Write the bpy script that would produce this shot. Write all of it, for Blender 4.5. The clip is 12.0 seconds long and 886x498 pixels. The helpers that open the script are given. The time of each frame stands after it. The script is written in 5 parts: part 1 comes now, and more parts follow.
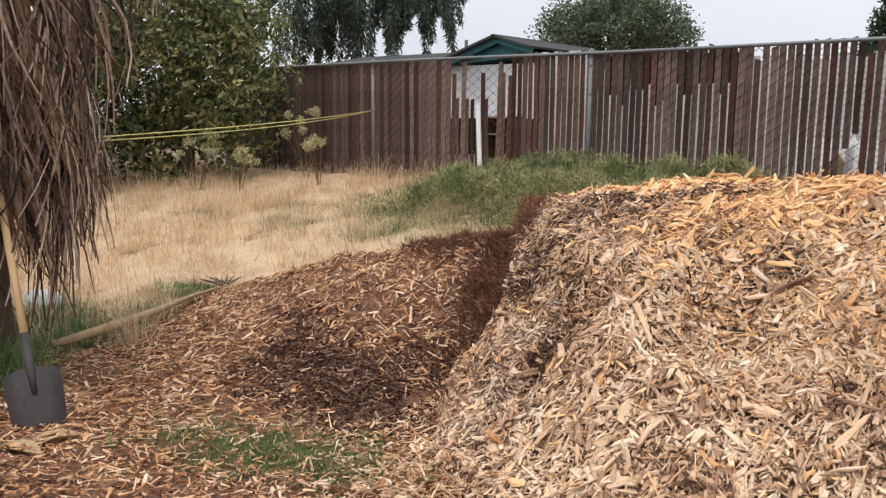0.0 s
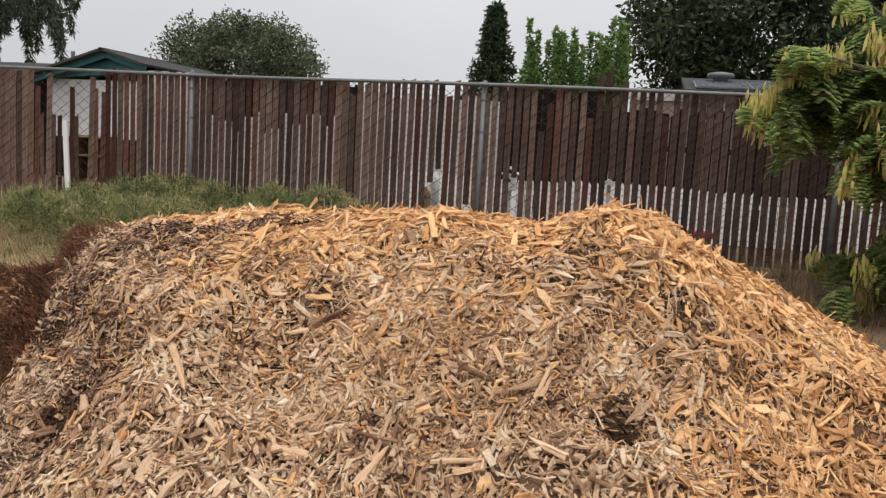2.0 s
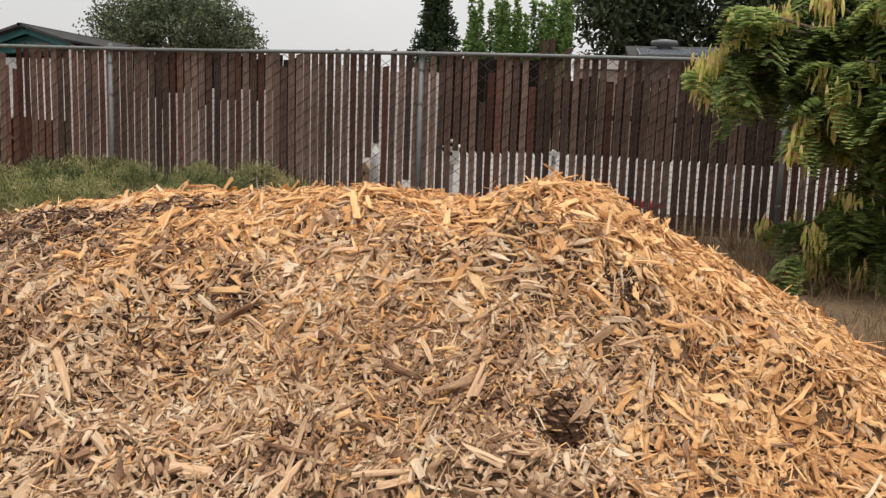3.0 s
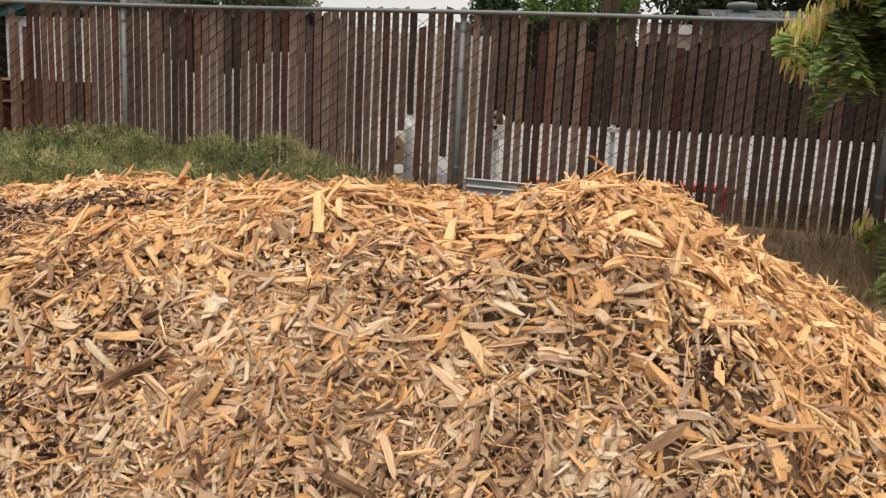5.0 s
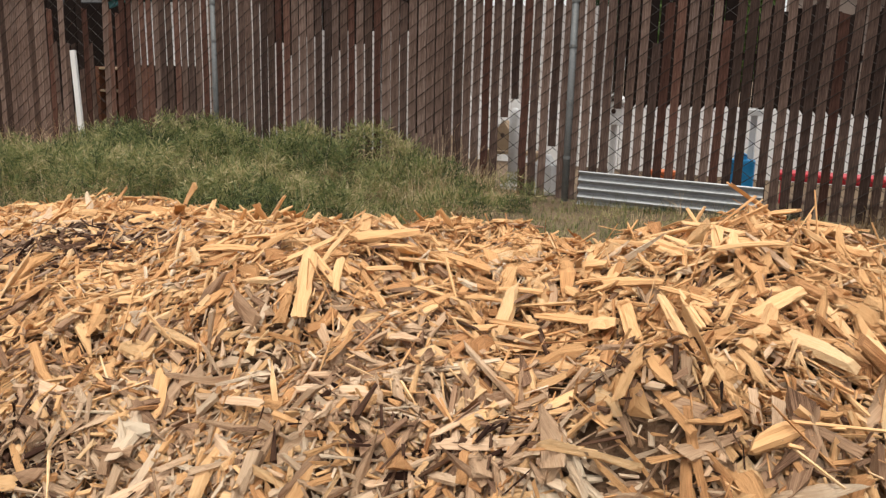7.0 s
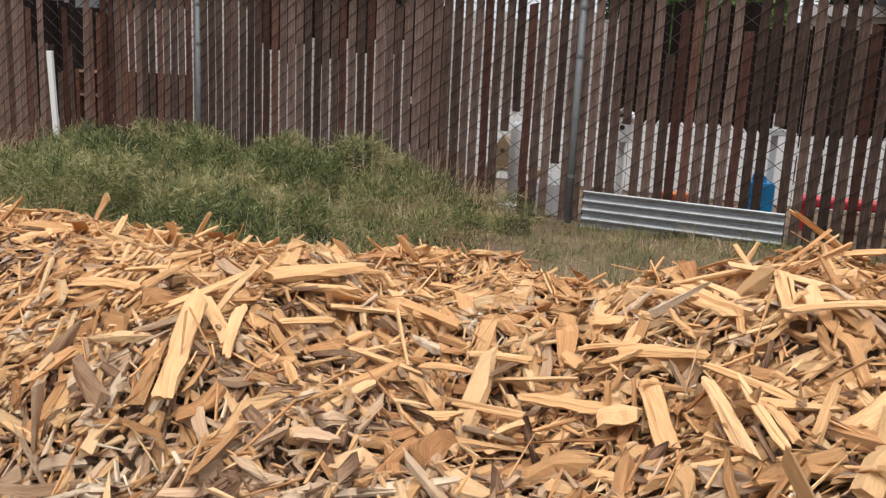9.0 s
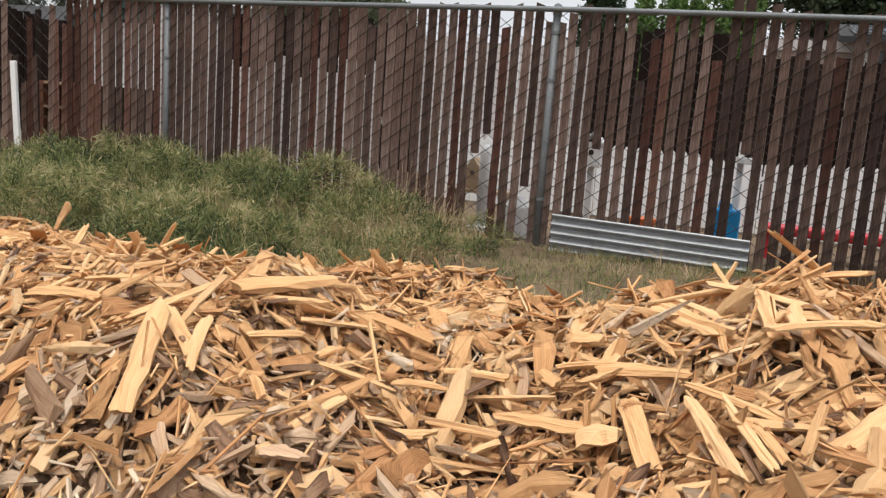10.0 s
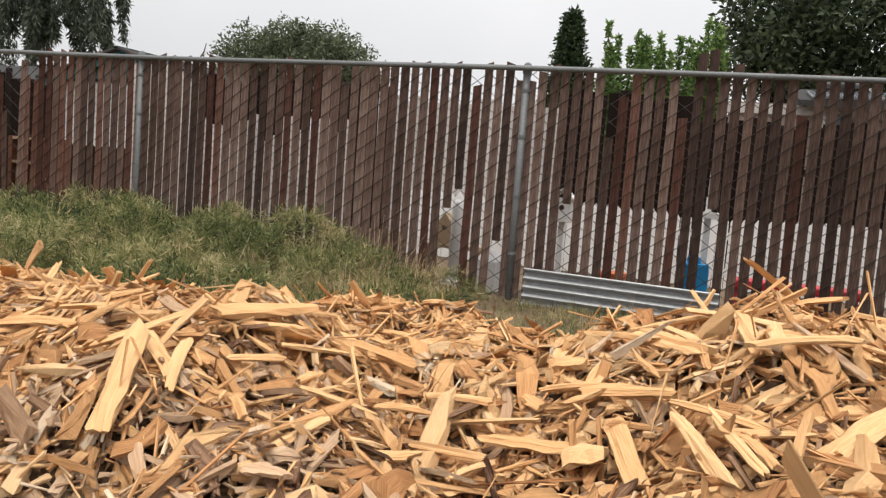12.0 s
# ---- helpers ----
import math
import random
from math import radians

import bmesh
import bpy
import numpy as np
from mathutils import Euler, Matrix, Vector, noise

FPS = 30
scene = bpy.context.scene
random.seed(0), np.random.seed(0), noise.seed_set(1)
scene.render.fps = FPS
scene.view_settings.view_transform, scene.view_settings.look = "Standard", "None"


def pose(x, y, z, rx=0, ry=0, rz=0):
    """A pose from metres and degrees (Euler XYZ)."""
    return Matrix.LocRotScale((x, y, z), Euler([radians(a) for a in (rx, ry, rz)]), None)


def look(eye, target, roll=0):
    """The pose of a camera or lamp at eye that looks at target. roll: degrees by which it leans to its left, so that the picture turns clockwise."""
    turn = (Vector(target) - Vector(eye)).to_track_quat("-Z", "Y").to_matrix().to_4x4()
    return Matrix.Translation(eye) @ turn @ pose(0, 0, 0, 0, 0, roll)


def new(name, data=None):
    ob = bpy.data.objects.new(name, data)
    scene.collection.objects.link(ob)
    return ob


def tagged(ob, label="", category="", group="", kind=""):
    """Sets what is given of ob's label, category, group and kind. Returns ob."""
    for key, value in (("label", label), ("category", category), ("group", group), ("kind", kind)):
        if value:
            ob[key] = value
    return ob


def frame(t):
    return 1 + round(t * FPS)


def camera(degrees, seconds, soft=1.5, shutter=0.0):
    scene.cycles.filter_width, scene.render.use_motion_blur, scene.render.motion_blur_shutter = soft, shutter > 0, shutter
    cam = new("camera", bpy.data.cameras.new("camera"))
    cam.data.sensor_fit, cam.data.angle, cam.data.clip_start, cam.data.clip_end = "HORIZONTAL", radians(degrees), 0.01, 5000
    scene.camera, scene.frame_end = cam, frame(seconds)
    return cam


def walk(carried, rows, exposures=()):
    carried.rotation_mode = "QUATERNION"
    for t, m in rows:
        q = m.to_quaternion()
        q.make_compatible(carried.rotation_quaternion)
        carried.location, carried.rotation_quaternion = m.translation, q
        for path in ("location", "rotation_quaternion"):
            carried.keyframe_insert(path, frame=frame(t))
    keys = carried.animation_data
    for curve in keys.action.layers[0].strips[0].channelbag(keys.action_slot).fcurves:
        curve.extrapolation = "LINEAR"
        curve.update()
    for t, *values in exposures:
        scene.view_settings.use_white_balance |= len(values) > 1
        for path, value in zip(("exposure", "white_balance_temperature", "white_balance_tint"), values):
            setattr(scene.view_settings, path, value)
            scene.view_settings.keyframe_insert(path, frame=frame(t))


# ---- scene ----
cam = camera(57.0, 12.0, soft=1.3)
PATH = [
    (0, (1.548, -9.357, 1.582), (0.313, -7.817, 1.259), 0.5),
    (0.5, (1.593, -9.283, 1.585), (0.612, -7.568, 1.278), 1.3),
    (1, (1.655, -9.194, 1.592), (0.904, -7.362, 1.307), 1.7),
    (1.5, (1.736, -9.082, 1.596), (1.152, -7.185, 1.35), 2.4),
    (2, (1.827, -8.941, 1.593), (1.354, -7.012, 1.364), 3.3),
    (2.5, (1.846, -8.788, 1.585), (1.463, -6.842, 1.324), 2.6),
    (2.7, (1.84, -8.703, 1.581), (1.491, -6.752, 1.306), 2.0),
    (4.3, (1.933, -7.908, 1.583), (1.504, -5.979, 1.275), 2.7),
    (4.5, (1.902, -7.799, 1.579), (1.459, -5.875, 1.256), 2.5),
    (5, (1.837, -7.54, 1.627), (1.351, -5.635, 1.257), 2.9),
    (5.5, (1.883, -7.284, 1.643), (1.257, -5.427, 1.244), 4.5),
    (6, (1.894, -7.071, 1.67), (1.163, -5.26, 1.242), 3.9),
    (6.5, (1.808, -6.859, 1.663), (1.082, -5.048, 1.221), 2.5),
    (7, (1.751, -6.642, 1.698), (0.982, -4.85, 1.257), 1.5),
    (7.2, (1.729, -6.537, 1.706), (0.94, -4.753, 1.264), 1.2),
    (8.8, (1.629, -6.163, 1.641), (0.837, -4.373, 1.229), 2.4),
    (9, (1.621, -6.138, 1.631), (0.841, -4.34, 1.23), 2.8),
    (9.5, (1.602, -6.12, 1.613), (0.86, -4.301, 1.239), 4.1),
    (10, (1.596, -6.113, 1.609), (0.885, -4.275, 1.268), 4.3),
    (10.5, (1.59, -6.115, 1.604), (0.903, -4.26, 1.302), 4.7),
    (11, (1.584, -6.114, 1.592), (0.914, -4.245, 1.352), 5.4),
    (11.5, (1.584, -6.114, 1.572), (0.925, -4.236, 1.378), 5.5),
    (12, (1.586, -6.128, 1.553), (0.926, -4.249, 1.366), 4.5),
]
EXPOSURES = [(0, 0.0, 6300, 10), (0.8, -0.22, 6350, 10), (1.5, -0.36, 6500, 10), (2.5, -0.27, 6820, 10), (5.5, -0.12, 7080, 10), (7, -0.11, 6850, 10), (9.5, -0.15, 6420, 10), (10.5, -0.11, 6640, 10), (12, -0.08, 6760, 10)]
walk(cam, [(t, look(eye, target, roll)) for t, eye, target, roll in PATH], EXPOSURES)

# ---- light ----
world = bpy.data.worlds.new("overcast_sky")
scene.world = world
world.use_nodes = True
wn, wl = world.node_tree.nodes, world.node_tree.links
wn.clear()
w_out = wn.new("ShaderNodeOutputWorld")
w_bg = wn.new("ShaderNodeBackground")
w_sky = wn.new("ShaderNodeTexSky")
w_sky.sky_type = "NISHITA"
w_sky.sun_disc = False
w_sky.sun_elevation = radians(55)
w_sky.sun_rotation = radians(200)
w_mul = wn.new("ShaderNodeVectorMath")
w_mul.operation = "SCALE"
w_mul.inputs["Scale"].default_value = 0.06
w_co = wn.new("ShaderNodeTexCoord")
w_noise = wn.new("ShaderNodeTexNoise")
w_noise.inputs["Scale"].default_value = 1.6
w_noise.inputs["Detail"].default_value = 5.0
w_ramp = wn.new("ShaderNodeValToRGB")
w_ramp.color_ramp.elements[0].position = 0.3
w_ramp.color_ramp.elements[0].color = (0.70, 0.715, 0.755, 1)
w_ramp.color_ramp.elements[1].position = 0.7
w_ramp.color_ramp.elements[1].color = (0.87, 0.88, 0.915, 1)
w_mix = wn.new("ShaderNodeMixRGB")
w_mix.inputs["Fac"].default_value = 0.88
wl.new(w_sky.outputs["Color"], w_mul.inputs[0])
wl.new(w_co.outputs["Generated"], w_noise.inputs["Vector"])
wl.new(w_noise.outputs["Fac"], w_ramp.inputs["Fac"])
wl.new(w_mul.outputs[0], w_mix.inputs["Color1"])
wl.new(w_ramp.outputs["Color"], w_mix.inputs["Color2"])
wl.new(w_mix.outputs["Color"], w_bg.inputs["Color"])
# an overcast sky is about three times as bright overhead as at the horizon
w_sep = wn.new("ShaderNodeSeparateXYZ")
wl.new(w_co.outputs["Generated"], w_sep.inputs[0])
w_max = wn.new("ShaderNodeMath")
w_max.operation = "MAXIMUM"
w_max.inputs[1].default_value = 0.0
wl.new(w_sep.outputs["Z"], w_max.inputs[0])
w_pow = wn.new("ShaderNodeMath")
w_pow.operation = "POWER"
w_pow.inputs[1].default_value = 1.3
wl.new(w_max.outputs[0], w_pow.inputs[0])
w_str = wn.new("ShaderNodeMath")
w_str.operation = "MULTIPLY_ADD"
w_str.inputs[1].default_value = 1.75
w_str.inputs[2].default_value = 1.06
wl.new(w_pow.outputs[0], w_str.inputs[0])
wl.new(w_str.outputs[0], w_bg.inputs["Strength"])
wl.new(w_bg.outputs["Background"], w_out.inputs["Surface"])

sun_data = bpy.data.lights.new("sun", "SUN")
sun_data.energy = 2.0
sun_data.angle = radians(18)
sun_data.color = (1.0, 0.96, 0.9)
sun = new("sun", sun_data)
sun.matrix_world = look((1, -9, 14), (0.6, -4, 0))


# ---- materials ----
def shader(name):
    m = bpy.data.materials.new(name)
    m.use_nodes = True
    n, l = m.node_tree.nodes, m.node_tree.links
    return m, n, l, n["Principled BSDF"]


def ramp(n, stops):
    r = n.new("ShaderNodeValToRGB")
    e = r.color_ramp.elements
    while len(e) < len(stops):
        e.new(0.5)
    for i, (p, c) in enumerate(stops):
        e[i].position = p
        e[i].color = (*c, 1)
    return r


def noise_node(n, l, scale, detail=4.0, source="Object", stretch=(1, 1, 1), rough=0.6):
    co = n.new("ShaderNodeTexCoord")
    mp = n.new("ShaderNodeMapping")
    mp.inputs["Scale"].default_value = stretch
    t = n.new("ShaderNodeTexNoise")
    t.inputs["Scale"].default_value = scale
    t.inputs["Detail"].default_value = detail
    t.inputs["Roughness"].default_value = rough
    l.new(co.outputs[source], mp.inputs["Vector"])
    l.new(mp.outputs["Vector"], t.inputs["Vector"])
    return t


def surface(name, stops, scale=6.0, fine=60.0, rough=0.85, metal=0.0, bump=0.3, stretch=(1, 1, 1), random_by="", spread=0.35, depth=0.004, spec=0.3, source="Object", through_light=0.0, patch=0.0):
    """Two scales of noise choose a colour from the stops; random_by 'island' or 'object' shifts each piece."""
    m, n, l, b = shader(name)
    big = noise_node(n, l, scale, 4, source, stretch)
    small = noise_node(n, l, fine, 5, source, stretch)
    mix = n.new("ShaderNodeMath")
    mix.operation = "MULTIPLY_ADD"
    mix.inputs[1].default_value = 0.45
    half = n.new("ShaderNodeMath")
    half.operation = "MULTIPLY"
    half.inputs[1].default_value = 0.55
    l.new(small.outputs["Fac"], half.inputs[0])
    l.new(big.outputs["Fac"], mix.inputs[0])
    l.new(half.outputs[0], mix.inputs[2])
    value = mix.outputs[0]
    if random_by:
        g = n.new("ShaderNodeNewGeometry" if random_by == "island" else "ShaderNodeObjectInfo")
        r = g.outputs["Random Per Island" if random_by == "island" else "Random"]
        s = n.new("ShaderNodeMath")
        s.operation = "MULTIPLY_ADD"
        s.inputs[1].default_value = spread * 2
        s.inputs[2].default_value = -spread
        l.new(r, s.inputs[0])
        a = n.new("ShaderNodeMath")
        l.new(value, a.inputs[0])
        l.new(s.outputs[0], a.inputs[1])
        value = a.outputs[0]
    if patch:
        wide = noise_node(n, l, 3.2, 3, "Object")
        pa = n.new("ShaderNodeMath")
        pa.operation = "MULTIPLY_ADD"
        pa.inputs[1].default_value = patch * 2
        pa.inputs[2].default_value = -patch
        l.new(wide.outputs["Fac"], pa.inputs[0])
        pb = n.new("ShaderNodeMath")
        l.new(value, pb.inputs[0])
        l.new(pa.outputs[0], pb.inputs[1])
        value = pb.outputs[0]
    c = ramp(n, stops)
    l.new(value, c.inputs["Fac"])
    l.new(c.outputs["Color"], b.inputs["Base Color"])
    b.inputs["Roughness"].default_value = rough
    b.inputs["Metallic"].default_value = metal
    b.inputs["Specular IOR Level"].default_value = spec
    if bump:
        bp = n.new("ShaderNodeBump")
        bp.inputs["Strength"].default_value = bump
        bp.inputs["Distance"].default_value = depth
        l.new(small.outputs["Fac"], bp.inputs["Height"])
        l.new(bp.outputs["Normal"], b.inputs["Normal"])
    if through_light:
        tr = n.new("ShaderNodeBsdfTranslucent")
        l.new(c.outputs["Color"], tr.inputs["Color"])
        ms = n.new("ShaderNodeMixShader")
        ms.inputs["Fac"].default_value = through_light
        l.new(b.outputs["BSDF"], ms.inputs[1])
        l.new(tr.outputs["BSDF"], ms.inputs[2])
        l.new(ms.outputs["Shader"], n["Material Output"].inputs["Surface"])
    return m


def chip_wood(name, stops, spread=0.42, patch=0.3):
    """Split wood: streaks along each chip, a tone of its own for every chip."""
    return surface(name, stops, scale=1.2, fine=5.0, rough=0.85, bump=1.0, stretch=(0.6, 10, 1), random_by="island", spread=spread, source="UV", depth=0.004, spec=0.08, patch=patch)


FRESH = [(0.05, (0.22, 0.09, 0.04)), (0.22, (0.54, 0.268, 0.118)), (0.45, (0.75, 0.415, 0.187)), (0.7, (0.86, 0.54, 0.272)), (0.95, (0.90, 0.68, 0.42))]
AGED = [(0.05, (0.085, 0.043, 0.027)), (0.21, (0.31, 0.178, 0.108)), (0.43, (0.55, 0.35, 0.212)), (0.68, (0.73, 0.515, 0.335)), (0.91, (0.82, 0.66, 0.475))]
REDDISH = [(0.05, (0.04, 0.018, 0.012)), (0.26, (0.22, 0.09, 0.042)), (0.48, (0.49, 0.235, 0.11)), (0.72, (0.67, 0.39, 0.20)), (0.95, (0.75, 0.55, 0.36))]
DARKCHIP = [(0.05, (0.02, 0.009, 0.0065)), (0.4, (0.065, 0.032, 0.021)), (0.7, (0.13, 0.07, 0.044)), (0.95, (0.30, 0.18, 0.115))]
M_FRESH = chip_wood("fresh_wood_chip", FRESH, 0.29, 0.2)
# strong patch noise here paints shading across the weathered face
M_AGED = chip_wood("weathered_wood_chip", AGED, 0.30, 0.68)
M_GREY = chip_wood("greyed_and_shade_chip", [(0.05, (0.05, 0.028, 0.02)), (0.35, (0.17, 0.10, 0.067)), (0.65, (0.35, 0.235, 0.165)), (0.95, (0.60, 0.45, 0.33))])
M_RED = chip_wood("red_bark_mulch", REDDISH)
# damp mulch, and the shade painted into the pile's holes
M_DARK = chip_wood("damp_and_shade_chip", DARKCHIP)
M_CORE = surface("chip_fines", [(0.25, (0.05, 0.026, 0.015)), (0.5, (0.20, 0.115, 0.064)), (0.75, (0.40, 0.25, 0.145))], 14, 120, bump=0.9, depth=0.015)
M_CORE_RED = surface("mulch_fines", [(0.3, (0.035, 0.017, 0.012)), (0.46, (0.15, 0.07, 0.04)), (0.56, (0.30, 0.15, 0.08)), (0.7, (0.48, 0.28, 0.165))], 14, 130, bump=1.0, depth=0.03)
M_GROUND = surface("dry_ground", [(0.25, (0.06, 0.04, 0.025)), (0.5, (0.15, 0.10, 0.06)), (0.75, (0.26, 0.19, 0.115))], 1.5, 30, bump=0.7, depth=0.02)
M_SLAT = surface("weathered_redwood_slat", [(0.25, (0.017, 0.011, 0.009)), (0.43, (0.050, 0.031, 0.025)), (0.58, (0.105, 0.068, 0.054)), (0.75, (0.22, 0.165, 0.14))], 2.6, 22, rough=0.85, bump=0.6, stretch=(7, 7, 0.5), random_by="object", spread=0.11, spec=0.15)
M_SLATPALE = surface("pale_redwood_slat", [(0.25, (0.026, 0.016, 0.012)), (0.43, (0.078, 0.049, 0.038)), (0.58, (0.155, 0.103, 0.082)), (0.75, (0.30, 0.225, 0.19))], 2.6, 22, rough=0.85, bump=0.6, stretch=(7, 7, 0.5), random_by="object", spread=0.11, spec=0.15)
M_SLATRED = surface("reddish_redwood_slat", [(0.25, (0.024, 0.011, 0.008)), (0.45, (0.072, 0.033, 0.024)), (0.6, (0.13, 0.066, 0.048)), (0.78, (0.25, 0.16, 0.125))], 2.6, 22, rough=0.85, bump=0.6, stretch=(7, 7, 0.5), random_by="object", spread=0.12, spec=0.15)
M_GALV = surface("galvanised_steel", [(0.2, (0.095, 0.10, 0.10)), (0.5, (0.155, 0.163, 0.163)), (0.8, (0.235, 0.242, 0.242))], 5, 60, rough=0.55, metal=0.3, bump=0.1)
M_SHEET = surface("corrugated_zinc", [(0.2, (0.20, 0.21, 0.21)), (0.5, (0.32, 0.33, 0.335)), (0.8, (0.45, 0.46, 0.465))], 4, 40, rough=0.42, metal=0.35, bump=0.1)
M_WIRE = surface("dull_wire", [(0.2, (0.02, 0.016, 0.014)), (0.8, (0.06, 0.05, 0.043))], 5, 60, rough=0.6, metal=0.5, bump=0.0)
M_WHITE = surface("white_paint", [(0.2, (0.60, 0.60, 0.58)), (0.5, (0.74, 0.74, 0.73)), (0.8, (0.82, 0.82, 0.81))], 4, 50, rough=0.6, bump=0.15)
M_WALL = surface("white_stucco", [(0.2, (0.62, 0.62, 0.60)), (0.8, (0.80, 0.80, 0.79))], 2, 70, rough=0.9, bump=0.4)
M_GREENTRIM = surface("green_trim_paint", [(0.2, (0.03, 0.14, 0.15)), (0.8, (0.07, 0.23, 0.24))], 4, 50, rough=0.5, bump=0.1)
M_SHINGLE = surface("grey_asphalt_shingle", [(0.2, (0.03, 0.03, 0.031)), (0.8, (0.085, 0.083, 0.08))], 5, 90, bump=0.6, spec=0.05, random_by="object", spread=0.1)
# shade is put into this colour: near black, so slat gaps look dark
M_BROWNWALL = surface("shade_dark_brown_board", [(0.2, (0.006, 0.004, 0.0035)), (0.5, (0.013, 0.009, 0.0075)), (0.8, (0.026, 0.018, 0.015))], 1.5, 25, bump=0.4, stretch=(5, 5, 0.6), random_by="object", spread=0.15, spec=0.04)
M_WHITEWASH = surface("whitewashed_board", [(0.2, (0.28, 0.26, 0.25)), (0.5, (0.45, 0.42, 0.40)), (0.8, (0.60, 0.57, 0.545))], 2, 30, bump=0.3, stretch=(5, 5, 0.6), random_by="object", spread=0.12)
M_SOLAR = surface("solar_glass", [(0.2, (0.05, 0.06, 0.075)), (0.8, (0.10, 0.115, 0.13))], 3, 40, rough=0.25, bump=0.0, spec=0.5)
M_BARK = surface("grey_brown_bark", [(0.2, (0.045, 0.035, 0.027)), (0.8, (0.17, 0.135, 0.10))], 5, 40, bump=0.8, stretch=(3, 3, 0.6), depth=0.01)
M_PALMBARK = surface("palm_trunk_fibre", [(0.2, (0.03, 0.02, 0.013)), (0.5, (0.10, 0.065, 0.042)), (0.85, (0.22, 0.15, 0.10))], 5, 40, bump=0.9, stretch=(3, 3, 0.4), depth=0.01)
M_PALMDEAD = surface("dead_palm_leaf", [(0.15, (0.022, 0.012, 0.008)), (0.45, (0.085, 0.046, 0.028)), (0.7, (0.24, 0.15, 0.095)), (0.95, (0.52, 0.40, 0.30))], 4, 30, rough=0.7, bump=0.2, random_by="island", spread=0.42)
M_ROPE = surface("yellow_rope", [(0.2, (0.42, 0.36, 0.10)), (0.8, (0.66, 0.58, 0.22))], 20, 200, bump=0.5)
M_SHOVEL_STEEL = surface("worn_dark_steel", [(0.2, (0.02, 0.017, 0.016)), (0.6, (0.05, 0.042, 0.038)), (0.9, (0.11, 0.085, 0.068))], 9, 70, rough=0.6, metal=0.15, bump=0.2)
M_ASH = surface("ash_handle_wood", [(0.2, (0.42, 0.26, 0.12)), (0.8, (0.62, 0.42, 0.22))], 6, 40, rough=0.5, stretch=(8, 8, 1), bump=0.15)
M_STALK = surface("dry_tan_stalk", [(0.2, (0.20, 0.125, 0.06)), (0.8, (0.46, 0.33, 0.18))], 6, 50, rough=0.7, bump=0.4)
M_BLUE = surface("blue_plastic", [(0.2, (0.015, 0.25, 0.58)), (0.8, (0.03, 0.36, 0.70))], 5, 60, rough=0.4, bump=0.05)
M_REDP = surface("faded_red_plastic", [(0.2, (0.40, 0.02, 0.03)), (0.8, (0.55, 0.04, 0.05))], 5, 60, rough=0.45, bump=0.05)
M_ORANGE = surface("orange_plastic", [(0.2, (0.65, 0.14, 0.03)), (0.8, (0.75, 0.2, 0.05))], 5, 60, rough=0.5, bump=0.05)
M_STONE = surface("pale_field_stone", [(0.2, (0.26, 0.26, 0.25)), (0.8, (0.50, 0.50, 0.48))], 7, 60, bump=0.6, depth=0.01)


def leafy(name, dark, mid, light, spread=0.4, glow=0.3):
    return surface(name, [(0.1, dark), (0.5, mid), (0.9, light)], 3, 20, rough=0.6, bump=0, random_by="island", spread=spread, through_light=glow)


M_DRYGRASS = leafy("dry_grass_blade", (0.36, 0.23, 0.125), (0.70, 0.505, 0.31), (0.86, 0.70, 0.49), glow=0.5)
M_THATCH = surface("straw_thatch", [(0.25, (0.23, 0.15, 0.085)), (0.5, (0.46, 0.325, 0.195)), (0.75, (0.62, 0.47, 0.30))], 3, 60, bump=0.9, depth=0.02)
M_GREENGRASS = surface("green_grass_blade", [(0.28, (0.028, 0.042, 0.016)), (0.44, (0.125, 0.158, 0.055)), (0.57, (0.27, 0.275, 0.105)), (0.70, (0.46, 0.39, 0.20)), (0.87, (0.64, 0.52, 0.31))], 1.6, 14, rough=0.6, bump=0, random_by="island", spread=0.17, through_light=0.3, patch=0.35)
M_LAWN = leafy("short_green_grass", (0.04, 0.085, 0.02), (0.09, 0.15, 0.045), (0.22, 0.24, 0.10))
M_WEED = leafy("brown_weed_stalk", (0.075, 0.05, 0.025), (0.18, 0.115, 0.06), (0.36, 0.25, 0.13))
M_OLIVE = leafy("olive_green_leaf", (0.025, 0.045, 0.018), (0.075, 0.105, 0.04), (0.19, 0.20, 0.08))
M_BUSH = surface("yellow_green_leaf", [(0.33, (0.016, 0.028, 0.012)), (0.44, (0.075, 0.098, 0.035)), (0.54, (0.20, 0.20, 0.07)), (0.67, (0.42, 0.37, 0.16))], 1.7, 9, rough=0.6, bump=0, random_by="island", spread=0.09, through_light=0.3)
M_CYPRESS = leafy("dark_cypress_leaf", (0.010, 0.024, 0.010), (0.028, 0.052, 0.02), (0.06, 0.09, 0.035))
M_BRIGHT = leafy("bright_green_leaf", (0.045, 0.10, 0.025), (0.13, 0.23, 0.06), (0.30, 0.40, 0.14), glow=0.45)
M_DARKLEAF = leafy("deep_green_leaf", (0.016, 0.028, 0.014), (0.046, 0.066, 0.032), (0.10, 0.13, 0.066))
M_WILLOW = leafy("grey_green_leaf", (0.02, 0.03, 0.02), (0.055, 0.072, 0.048), (0.12, 0.14, 0.095))
M_TREELEAF = leafy("soft_olive_leaf", (0.035, 0.05, 0.027), (0.095, 0.12, 0.065), (0.20, 0.225, 0.13))
M_FEATHER = leafy("feathery_leaflet", (0.09, 0.145, 0.05), (0.24, 0.325, 0.11), (0.46, 0.50, 0.19), glow=0.55)
M_POD = leafy("yellow_seed_pod", (0.40, 0.42, 0.09), (0.66, 0.61, 0.20), (0.68, 0.43, 0.24), spread=0.45, glow=0.4)
